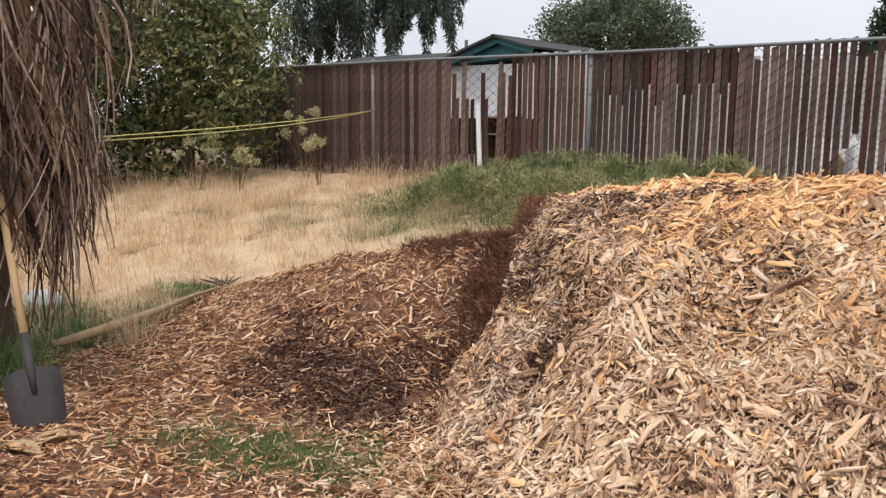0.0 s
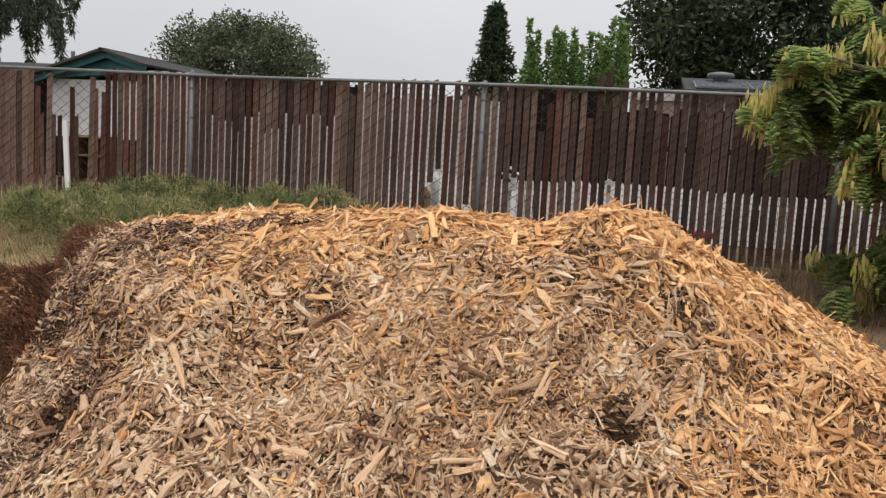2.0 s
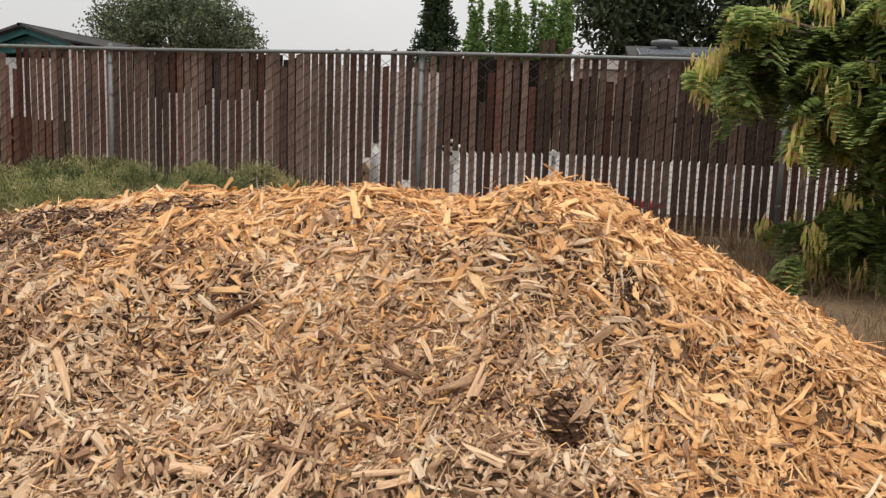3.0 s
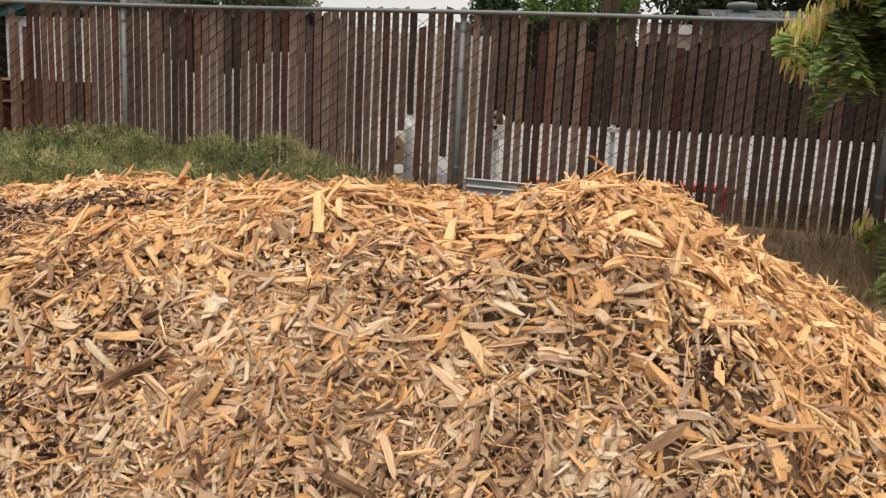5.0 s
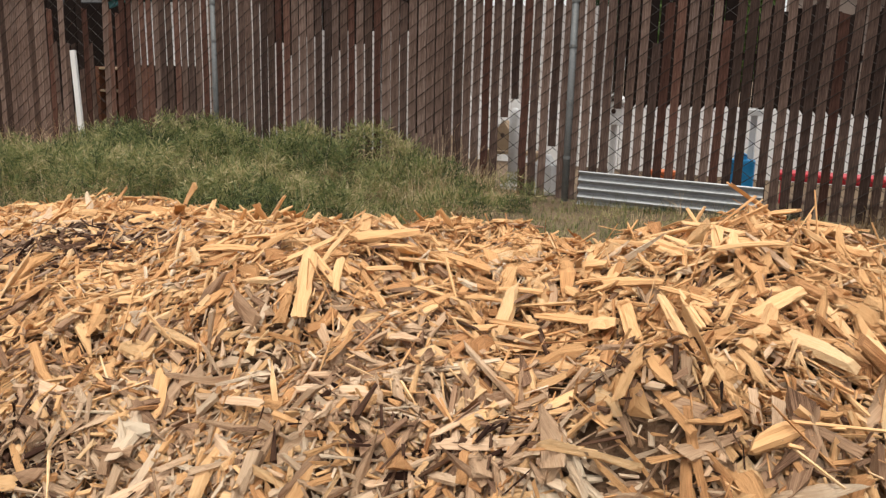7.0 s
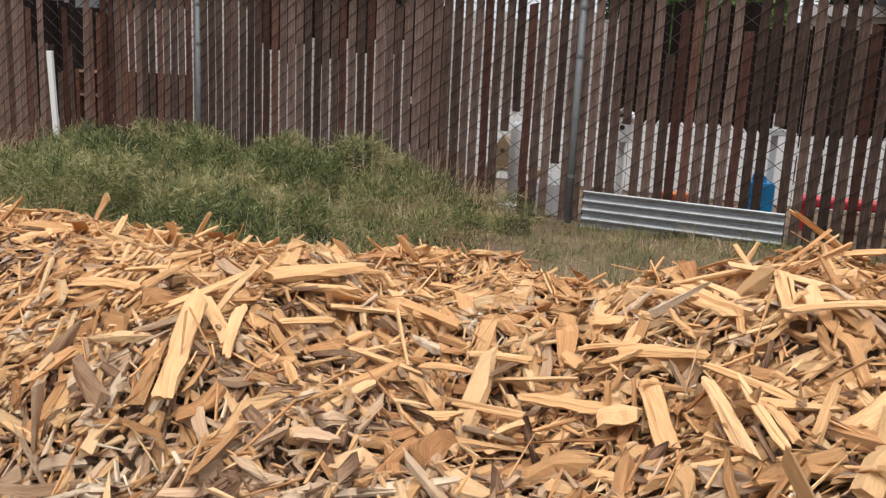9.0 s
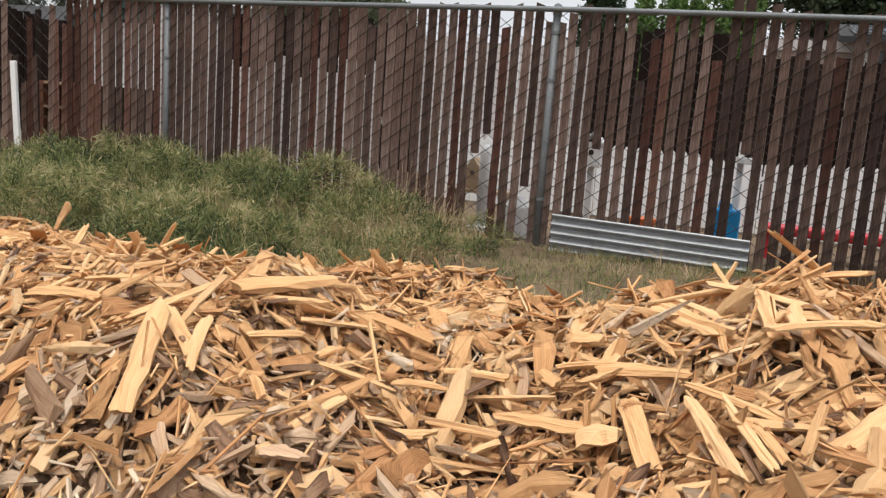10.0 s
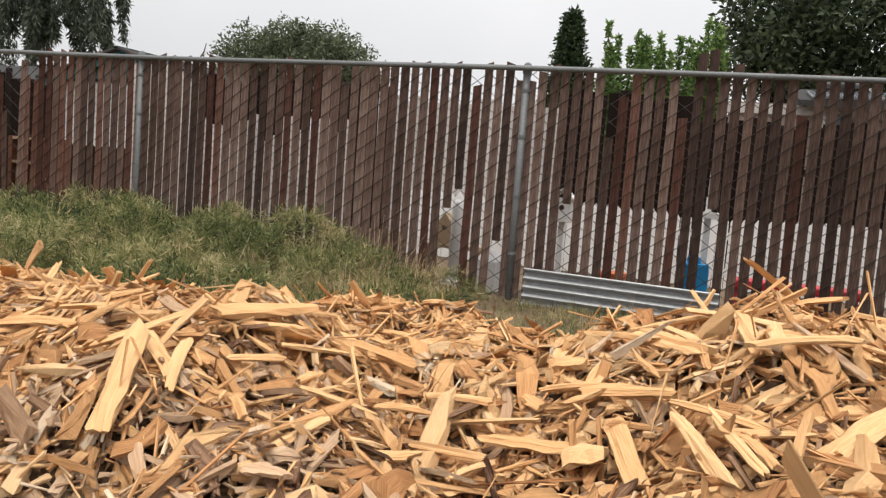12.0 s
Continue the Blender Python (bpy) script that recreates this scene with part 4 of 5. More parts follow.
def birdhouse(at, pole_h, s=1.0):
    b = thing("birdhouse", "small white wooden birdhouse on a post", "birdhouse", at, group="birdhouses in the neighbouring yard")
    part("post", from_bm("post", bm_box(0.05, 0.05, pole_h, (0, 0, pole_h / 2), bevel=0.005), M_WHITE), b)
    part("box", from_bm("box", bm_box(0.15 * s, 0.13 * s, 0.2 * s, (0, 0, pole_h + 0.1 * s), bevel=0.006), M_WHITE), b)
    for sgn in (-1, 1):
        part("roof", from_bm("roof", bm_box(0.13 * s, 0.18 * s, 0.015), M_WHITE), b, at=pose(sgn * 0.045 * s, 0, pole_h + 0.235 * s, 0, sgn * 40, 0))
    # no opening is cut: a dark disc paints the shade of the hole
    part("entrance", from_bm("entrance", tube([(0, -0.068 * s, 0), (0, -0.064 * s, 0)], 0.022 * s, 12), M_SLAT), b, "dark round disc painted as the shaded entrance hole", at=pose(0, 0, pole_h + 0.12 * s))
    return b


birdhouse((0.25, 0.6, 0.6), 0.62)
M_TAN = surface("bare_pine_board", [(0.2, (0.30, 0.21, 0.13)), (0.8, (0.48, 0.36, 0.24))], 5, 40, rough=0.8, stretch=(1, 1, 6), bump=0.3)
nest = thing("birdhouse", "bare tan wooden birdhouse standing on a low shelf", "birdhouse", (-0.74, 0.55, 0.94), group="birdhouses in the neighbouring yard")
bm = bmesh.new()
pv = [bm.verts.new((x, y, z)) for y in (-0.07, 0.07) for x, z in ((-0.085, 0), (0.085, 0), (0.085, 0.16), (0, 0.27), (-0.085, 0.16))]
bm.faces.new(pv[4::-1])
bm.faces.new(pv[5:])
for i in range(5):
    bm.faces.new((pv[i], pv[(i + 1) % 5], pv[5 + (i + 1) % 5], pv[5 + i]))
bmesh.ops.recalc_face_normals(bm, faces=bm.faces)
part("box", from_bm("box", bm, M_TAN), nest)
# flat dark disc in place of a shaded opening
part("entrance", from_bm("entrance", tube([(0, -0.074, 0.14), (0, -0.069, 0.14)], 0.02, 12), M_SLAT), nest, "dark round disc painted as the shaded entrance hole")
shelf = thing("plank_shelf", "weathered plank shelf on two low trestles", "shelf", (-0.66, 0.55, 0.6))
part("plank", from_bm("plank", bm_box(0.5, 0.22, 0.03, (0, 0, 0.325), bevel=0.004), M_TAN), shelf)
for sx in (-0.2, 0.2):
    part("leg", from_bm("leg", bm_box(0.04, 0.18, 0.31, (sx, 0, 0.155), bevel=0.004), M_TAN), shelf)
marker = thing("white_garden_post", "white painted post with a rounded top", "garden post", (-0.60, 0.40, 0.6))
part("shaft", from_bm("shaft", tube([(0, 0, 0), (0, 0, 0.66), (0, 0, 0.71), (0, 0, 0.735)], [0.05, 0.05, 0.036, 0.012], 12), M_WHITE, True), marker)
part("base", from_bm("base", bm_box(0.18, 0.18, 0.05, (0, 0, 0.025), bevel=0.008), M_WHITE), marker)
pitcher = thing("white_pitcher", "large white enamel pitcher with a loop handle", "pitcher", (-0.26, 0.28, 0.6))
part("body", from_bm("body", tube([(0, 0, 0), (0, 0, 0.02), (0, 0, 0.26), (0, 0, 0.335), (0, 0, 0.35)], [0.10, 0.115, 0.105, 0.055, 0.045], 8), M_WHITE), pitcher)
part("handle", from_bm("handle", tube([(0.09, 0, 0.27), (0.14, 0, 0.26), (0.155, 0, 0.18), (0.10, 0, 0.11)], 0.012, 6), M_WHITE, True), pitcher, "curved loop handle")

M_CUPBOARD = surface("orange_brown_board", [(0.2, (0.10, 0.042, 0.024)), (0.5, (0.18, 0.075, 0.042)), (0.8, (0.25, 0.115, 0.068))], 2, 30, bump=0.3, stretch=(6, 1, 1))
cupboard = thing("garden_cupboard", "orange-brown wooden cupboard standing behind the broken slats", "cupboard", (-5.2, 0.42, 0.6))
for sx in (-0.22, 0.22):
    part("post", from_bm("post", bm_box(0.05, 0.3, 0.98, (sx, 0, 0.49), bevel=0.005), M_CUPBOARD), cupboard)
part("back_panel", from_bm("back_panel", bm_box(0.39, 0.02, 0.56, (0, 0.13, 0.66), bevel=0.003), M_CUPBOARD), cupboard)
for z in (0.36, 0.72, 0.96):
    part("shelf", from_bm("shelf", bm_box(0.39, 0.27, 0.025, (0, -0.01, z), bevel=0.004), M_TAN), cupboard)

cross = thing("garden_cross", "white painted wooden cross in the neighbouring yard", "garden cross", (1.4, 0.55, 0.6))
part("upright", from_bm("upright", bm_box(0.05, 0.04, 0.92, (0, 0, 0.46), bevel=0.005), M_WHITE), cross)
part("arm", from_bm("arm", bm_box(0.2, 0.03, 0.05, (0, -0.036, 0.78), bevel=0.005), M_WHITE), cross)
jug = thing("water_jug", "blue plastic water jug in the neighbouring yard", "jug", (1.36, 0.3, 0.78))
bm = bm_box(0.19, 0.13, 0.24, (0, 0, 0.12), bevel=0.02)
part("body", from_bm("body", bm, M_BLUE), jug)
part("neck", from_bm("neck", tube([(0, 0, 0.24), (0, 0, 0.28), (0, 0, 0.29)], [0.035, 0.03, 0.01], 10), M_BLUE), jug)
part("handle", from_bm("handle", tube([(-0.06, 0, 0.235), (-0.06, 0, 0.29), (0.0, 0, 0.30)], 0.012, 6), M_BLUE), jug)
crate = thing("white_crate", "low white crate under the blue jug", "crate", (1.36, 0.3, 0.6), data=from_bm("white_crate", bm_box(0.3, 0.24, 0.18, (0, 0, 0.09), bevel=0.012), M_WHITE))
toy = thing("red_plastic_bench", "faded red plastic bench in the neighbouring yard", "bench", (2.1, 0.9, 0.6))
part("seat", from_bm("seat", bm_box(1.0, 0.28, 0.07, (0, 0, 0.25), bevel=0.02), M_REDP), toy)
for sx in (-0.42, 0.42):
    part("leg", from_bm("leg", bm_box(0.06, 0.24, 0.22, (sx, 0, 0.11), bevel=0.01), M_REDP), toy)
thing("orange_pot", "small orange plastic pot in the neighbouring yard", "pot", (0.72, 0.5, 0.6), data=from_bm("orange_pot", tube([(0, 0, 0), (0, 0, 0.22), (0, 0, 0.22), (0, 0, 0.26)], [0.07, 0.1, 0.115, 0.115], 14), M_ORANGE))

# ---- near the fence ----
stake = thing("white_stake", "slim white-painted metal stake in the grass by the fence", "stake", (-5.04, -0.33, 0.5))
part("shaft", from_bm("shaft", bm_box(0.065, 0.03, 1.25, (0, 0, 0.62), bevel=0.006), M_WHITE), stake, at=pose(0, 0, 0, 0, -3.0, 0))

twig = thing("bare_twig", "thin bare twig caught over the fence rail", "twig", (-3.0, 0.02, 2.3))
part("stem", from_bm("stem", tube([(-0.12, 0, -0.25), (-0.03, 0, 0.02), (0.05, 0.01, 0.14), (0.08, 0, 0.22)], [0.008, 0.008, 0.006, 0.003], 6), M_BARK), twig)

# corrugated sheet leaning on the fence
V, Q = sheet(np.linspace(0.13, 1.55, 24), np.linspace(0, 0.40, 80), lambda x, z: 0.022 * np.sin(z * 2 * math.pi / 0.068))
front = np.stack([V[:, 0], -0.075 + V[:, 2] - V[:, 1] * 0.05 * -1 - 0.02, 0.48 + V[:, 1] - 0.018 * (V[:, 0] - 0.1)], 1)
back = front + np.array([0, 0.004, 0])
n = len(front)
me = quads_mesh("corrugated_sheet", np.concatenate([front, back]), np.concatenate([Q, Q[:, ::-1] + n]), M_SHEET)
me.polygons.foreach_set("use_smooth", [True] * len(me.polygons))
thing("corrugated_sheet", "corrugated galvanised steel sheet leaning against the fence foot", "metal sheet", data=me)


# ---- grass ----
def tuft_blades(cx, cy, per, fz, h, w, spread, lean, seed, segs=4):
    """Blades that spring outwards from many tufts. Returns V, Q."""
    r = np.random.default_rng(seed)
    n = len(cx) * per
    a = r.uniform(0, 2 * math.pi, n)
    d0 = np.abs(r.normal(0, spread, n))
    x, y = np.repeat(cx, per) + d0 * np.cos(a), np.repeat(cy, per) + d0 * np.sin(a)
    base = np.stack([x, y, fz(x, y) - 0.01], 1)
    a = a + r.normal(0, 0.9, n)
    d = np.stack([np.cos(a), np.sin(a), np.zeros(n)], 1)
    k = np.abs(r.normal(lean, lean * 0.7, n)) * np.repeat(r.uniform(0.6, 1.4, len(cx)), per)
    hh = np.repeat(h * r.uniform(0.45, 1.5, len(cx)), per) * r.uniform(0.35, 1.15, n)
    ww = w * r.uniform(0.5, 1.5, n)
    kink = r.normal(0, 0.12, (n, 3)) * np.array((1, 1, 0.3))
    b = r.uniform(0, 2 * math.pi, n)
    s = np.stack([np.cos(b), np.sin(b), np.zeros(n)], 1)
    V = np.zeros((n, segs + 1, 2, 3))
    for i in range(segs + 1):
        u = i / segs
        c = base + d * (k * hh * u * u)[:, None] + kink * (hh * u * u * (1 - 0.3 * u))[:, None]
        c[:, 2] += hh * (u - 0.5 * np.minimum(k, 1.3) * u * u * u)
        wi = ww * (1 - 0.85 * u)
        V[:, i, 0] = c - s * wi[:, None] / 2
        V[:, i, 1] = c + s * wi[:, None] / 2
    q = np.array([[2 * i, 2 * i + 1, 2 * i + 3, 2 * i + 2] for i in range(segs)])[None]
    return V.reshape(-1, 3), ((np.arange(n) * (segs + 1) * 2)[:, None, None] + q).reshape(-1, 4)


def grass(name, label, n, box, weight, height, width, lean, material, seed, category="grass", fz=ground_z, per=24, spread=0.06):
    x, y = scatter(n // per, *box, weight, seed)
    V, Q = tuft_blades(x, y, per, fz, height(x, y), width, spread, lean, seed + 6, 2)
    return thing(name, label, category, data=quads_mesh(name, V, Q, material), kind="stuff")


# pale sheet added beneath the dry grass to offset its self-shadowing
V, Q = sheet(np.arange(-12, -2.2, 0.15), np.arange(-7.4, -0.1, 0.15), lambda x, y: ground_z(x, y) + 0.015 + 0.02 * waves(x, y, 9, 79))
ok = (mulch_z(V[:, 0], V[:, 1]) < ground_z(V[:, 0], V[:, 1]) + 0.02) & (V[:, 0] < -3.0 + 0.3 * waves(V[:, 0], V[:, 1], 2, 78) + 0.25 * (V[:, 1] + 6)) & (chips_z(V[:, 0], V[:, 1]) < 0.1)
thing("straw_thatch", "pale straw-coloured sheet added under the dry grass to brighten it", "dry grass", data=quads_mesh("straw_thatch", V, Q[ok[Q].all(1)], M_THATCH), kind="stuff")
clear = lambda x, y: (np.maximum(chips_z(x, y), mulch_z(x, y)) < ground_z(x, y) + 0.04)
grass("dry_grass", "tall pale golden dry grass", 28000, (-11.5, -2.6, -7.2, -0.4), lambda x, y: clear(x, y) * (x < -3.15) * smooth(-2.9, -3.5, x - 0.35 * (y + 5) * -1) * (1 - 0.7 * smooth(-4.0, -2.0, y + 0.55 * (x + 6.0))), lambda x, y: 0.30 + 0.10 * waves(x, y, 1.7, 71), 0.006, 0.6, M_DRYGRASS, 601, per=20, spread=0.08)
grass("green_grass", "bushy green and straw-coloured grass along the fence", 22000, (-7.5, 0.3, -3.6, -0.05), lambda x, y: clear(x, y) * smooth(-7.5, -5.0, x - 0.8 * (y + 2)) * (0.12 + 0.88 * smooth(0.0, -0.6, x)), lambda x, y: 0.13 + 0.20 * smooth(-0.3, -1.4, x) * smooth(-6.0, -3.8, x) + 0.05 * waves(x, y, 2.2, 73), 0.0045, 1.2, M_GREENGRASS, 611, per=80, spread=0.12)
# soft, tangled heads of the bushy grass
rt = np.random.default_rng(67)
MOUNDS = 64
mx, my, mr = rt.uniform(-5.2, -0.35, MOUNDS), rt.uniform(-2.5, -0.2, MOUNDS), rt.uniform(0.22, 0.46, MOUNDS)
mh = (0.16 + 0.34 * smooth(-0.5, -1.7, mx) * smooth(-5.4, -3.6, mx)) * rt.uniform(0.6, 1.12, MOUNDS)
tx, ty = scatter(2600, -5.2, -0.15, -2.7, -0.12, lambda x, y: clear(x, y) * smooth(-5.3, -4.4, x) * (0.35 + 0.65 * smooth(-0.3, -1.0, x)), 681)
near_m = np.hypot(tx[:, None] - mx, ty[:, None] - my) / mr
dome = (np.sqrt(np.clip(1 - near_m ** 2, 0, 1)) * mh).max(1)
V, Q = clump_leaves(np.stack([tx, ty, ground_z(tx, ty) + np.clip(dome * rt.uniform(0.75, 1.05, len(tx)), 0.04, 0.6)], 1), rt.uniform(0.045, 0.105, len(tx)), 36, 0.07, 69, 11.0, -0.5, 0.9)
thing("bushy_grass", "soft tangled clumps of green and straw-coloured grass", "grass", data=quads_mesh("bushy_grass", V, Q, M_GREENGRASS), kind="stuff")
grass("straw_grass", "straw-coloured seed stalks among the green grass", 12000, (-7.0, 1.6, -3.2, -0.05), lambda x, y: clear(x, y) * (0.04 + 0.2 * smooth(0.3, 0.0, x) + 0.75 * smooth(-1.9, -0.8, x) * smooth(-0.1, -0.5, x) * smooth(-1.6, -0.7, y)), lambda x, y: 0.14 + 0.26 * smooth(-0.3, -0.7, x) + 0.06 * waves(x, y, 2.0, 75), 0.004, 0.75, M_DRYGRASS, 621)
grass("fence_foot_weeds", "thin brown weeds along the foot of the fence", 13000, (0.0, 7.0, -4.4, -0.05), lambda x, y: clear(x, y) * (0.4 + 0.6 * smooth(1.2, 2.4, x)), lambda x, y: 0.08 + 0.24 * smooth(1.6, 2.8, x) + 0.08 * waves(x, y, 2.0, 77), 0.005, 0.9, M_WEED, 631, "weeds", per=16)
grass("short_weeds", "low green and straw weeds before the steel sheet", 9000, (-0.3, 2.2, -3.0, -0.08), lambda x, y: clear(x, y) * (0.35 + 0.65 * smooth(-2.2, -1.0, y)), lambda x, y: 0.10 + 0.03 * waves(x, y, 3.0, 85), 0.0045, 1.1, M_GREENGRASS, 691, "weeds", per=20, spread=0.08)
grass("lawn_patch", "patch of short green grass showing through the mulch", 7000, (-2.2, -0.2, -7.7, -6.4), green_patch, lambda x, y: 0.065 + 0 * x, 0.004, 0.9, M_LAWN, 641, fz=low_z)
grass("green_verge", "short green grass at the edge of the mulch", 6000, (-5.5, -2.9, -7.6, -5.3), lambda x, y: clear(x, y) * np.exp(-((x + 3.9 + 0.4 * (y + 6.2)) / 0.35) ** 2), lambda x, y: 0.12 + 0 * x, 0.005, 0.7, M_LAWN, 651)

grass("weedy_verge", "dark green weeds beside the stone", 5000, (-5.6, -3.3, -7.5, -6.1), lambda x, y: clear(x, y) * np.exp(-(((x + 4.3) / 0.5) ** 2 + ((y + 6.75) / 0.35) ** 2)), lambda x, y: 0.2 + 0 * x, 0.007, 0.8, M_LAWN, 661, "weeds")

grass("palm_foot_weeds", "dark green weeds at the foot of the palm", 2600, (-4.2, -2.9, -7.9, -7.0), lambda x, y: np.exp(-(((x + 3.38) / 0.22) ** 2 + ((y + 7.52) / 0.2) ** 2)), lambda x, y: 0.36 + 0 * x, 0.009, 0.7, M_LAWN, 671, "weeds")

# ---- the big bush at the fence's end ----
tree("big_bush", "large yellow-green leafy bush in front of the fence", (-9.9, -1.7, 0.45), 3.2, 0.12, (0, 0, 1.85), (1.55, 1.45, 1.9), 210, 0.36, 96, 0.115, M_BUSH, 701, limbs=8, category="bush")
tree("big_bush", "dark green leafy bush behind the dry grass", (-11.2, -3.5, 0.4), 3.4, 0.12, (0, 0, 1.9), (1.8, 1.6, 2.2), 230, 0.47, 90, 0.12, M_OLIVE, 711, limbs=8, category="bush")


def weed(at, h, seed):
    w = thing("dry_weed", "tall dry weed with pale seed heads", "weed", at, group="dry weeds before the bush")
    r = random.Random(seed)
    for k in range(6):
        a = r.uniform(0, 6.28)
        d = r.uniform(0.05, 0.35)
        e = Vector((math.cos(a) * d, math.sin(a) * d, h * r.uniform(0.65, 1)))
        s = part("stem", from_bm("stem", tube([(0, 0, -0.05), e * 0.55 + Vector((0, 0, 0.05)), e], [0.008, 0.006, 0.003], 5), M_WEED), w)
        pts = crown_points(7, e, (0.09, 0.09, 0.06), seed * 10 + k, 0.2)
        V, Q = clump_leaves(pts, np.full(7, 0.05), 30, 0.028, seed * 20 + k, 1.6)
        head = part("seed_head", quads_mesh("seed_head", V, Q, M_FLOWER), s)
        head["kind"] = "stuff"


weed((-8.6, -2.4, 0.35), 0.95, 3)
weed((-7.9, -2.2, 0.38), 0.75, 4)
weed((-7.9, -0.9, 0.5), 1.15, 5)
weed((-7.2, -1.3, 0.48), 0.8, 6)

# ---- palm with its skirt of dead leaves ----
palm = thing("palm_tree", "palm trunk hung with a thick skirt of dead grey-brown leaves", "palm tree", (-3.68, -7.42, 0.0))
part("trunk", from_bm("trunk", tube([(0, 0, -0.2), (0, 0, 0.4), (0.01, 0.02, 1.5), (0, 0, 3.4)], [0.30, 0.25, 0.22, 0.2], 14), M_PALMBARK, True), palm)
r = random.Random(21)
for k in range(56):
    a = r.uniform(0, 2 * math.pi)
    z = 1.42 + 1.9 * k / 56
    bow = r.uniform(0.34, 0.58) + 0.8 * (k / 56) ** 1.5
    L = r.uniform(0.5, 0.8)
    out = Vector((math.cos(a), math.sin(a), 0))
    stalk = [out * 0.2 + Vector((0, 0, z + 0.15)), out * (bow * 0.8) + Vector((0, 0, z)), out * bow + Vector((0, 0, z - 0.25))]
    f = part("frond", from_bm("frond", tube(stalk, [0.025, 0.02, 0.012], 5), M_PALMDEAD, True), palm)
    n = 60
    rn = np.random.default_rng(800 + k)
    side = np.array((-math.sin(a), math.cos(a), 0))
    o = np.array(out)
    V = np.zeros((n, 5, 2, 3))
    fan = rn.normal(0, 0.22, n)
    curl = rn.normal(0, 0.10, n)
    ln = L * rn.uniform(0.6, 1.3, n)
    wd = rn.uniform(0.004, 0.017, n)
    drift = rn.normal(0.02, 0.09, n)
    tip = np.array(stalk[-1])
    for i in range(5):
        u = i / 4
        c = tip + side * (fan * (0.15 + u) + curl * math.sin(u * 3.1))[:, None] + o * (drift * u + 0.05 * math.sin(u * 3))[:, None]
        c = c + np.array((0, 0, 1.0)) * (0.12 * (1 - u) - ln * u)[:, None]
        w = wd * (1 - 0.8 * u)
        V[:, i, 0] = c - side * w[:, None]
        V[:, i, 1] = c + side * w[:, None] * 0.8 + o * (wd * 0.5)[:, None]
    q = np.array([[2 * i, 2 * i + 1, 2 * i + 3, 2 * i + 2] for i in range(4)])[None] + (np.arange(n) * 10)[:, None, None]
    part("leaf_fan", quads_mesh("leaf_fan", V.reshape(-1, 3), q.reshape(-1, 4), M_PALMDEAD), f)

brush = thing("dry_brush", "tangle of dry brown twigs by the fence post", "dry brush", (-6.7, -0.45, 0.55))
rb = random.Random(63)
for k in range(26):
    e = Vector((rb.gauss(0, 0.22), rb.gauss(0, 0.12), rb.uniform(0.15, 0.5)))
    m = e * 0.5 + Vector((rb.gauss(0, 0.08), rb.gauss(0, 0.05), rb.uniform(0.05, 0.2)))
    part("twig", from_bm("twig", tube([(rb.gauss(0, 0.15), 0, 0), m, e, e + Vector((rb.gauss(0, 0.1), 0, -0.08))], [0.006, 0.005, 0.004, 0.002], 4), M_WEED), brush)
lf = sheet(np.linspace(0, 1, 9), np.linspace(-1, 1, 5), lambda u, v: 0 * u)
LV = lf[0]
wl_ = 0.055 * np.sin(np.clip(LV[:, 0], 0.02, 0.99) * math.pi) ** 0.7
leafv = np.stack([LV[:, 0] * 0.26, LV[:, 1] * wl_, 0.03 * LV[:, 1] ** 2 + 0.03 * np.sin(LV[:, 0] * 3) + 0.01], 1)
for (lx, ly, lr) in ((-2.28, -7.86, 20), (-2.2, -7.78, 70)):
    d = thing("dead_leaf", "large curled pale dead leaf on the mulch", "leaf", (lx, ly, 0.02), data=quads_mesh("dead_leaf", leafv, lf[1], M_STALK), group="dead leaves by the shovel")
    d.rotation_euler = (0, 0, radians(lr))

# rope from the palm to a fence post
rope = thing("yellow_rope", "doubled yellow rope tied between the palm and a fence post", "rope")
for dz, sag_d in ((0.0, 0.06), (0.022, 0.035)):
    pts = []
    for i in range(15):
        u = i / 14
        p = Vector((-3.3, -6.95, 1.40 + dz)).lerp(Vector((-7.32, -0.03, 1.655)), u)
        p.z -= sag_d * 4 * u * (1 - u)
        pts.append(p)
    part("strand", from_bm("strand", tube(pts, 0.005, 6), M_ROPE, True), rope)

# shovel leaning on the palm
shovel = thing("shovel", "square-mouthed shovel with a dark steel blade and pale wooden handle", "shovel", (-2.36, -7.62, 0.05))
tip, grip = Vector((0, 0, 0)), Vector((-0.78, 0.2, 1.28))
axis = (grip - tip).normalized()
away = Vector((-0.92, 0.4, 0.0))
away = (away - axis * away.dot(axis)).normalized()
turn = Matrix((away.cross(axis), away, axis)).transposed().to_4x4()
bm = bmesh.new()
nx, nz = 9, 8
gv = []
for layer in (0, 1):
    for j in range(nz):
        for i in range(nx):
            u, v = i / (nx - 1) * 2 - 1, j / (nz - 1)
            wdt = 0.135 - 0.012 * (1 - v)
            edge = 0.028 * max(0.0, abs(u) - 0.72) / 0.28
            yy = 0.03 * u * u + edge + 0.02 * (1 - v) ** 2 - layer * 0.003
            gv.append(bm.verts.new((u * wdt, yy, v * 0.30 + (0.018 * (1 - u * u) * v))))
for layer in (0, 1):
    for j in range(nz - 1):
        for i in range(nx - 1):
            b = layer * nx * nz + j * nx + i
            f = (gv[b], gv[b + 1], gv[b + nx + 1], gv[b + nx])
            bm.faces.new(f if layer == 0 else f[::-1])
part("blade", from_bm("blade", bm, M_SHOVEL_STEEL, True), shovel, "worn dark steel blade", at=turn)
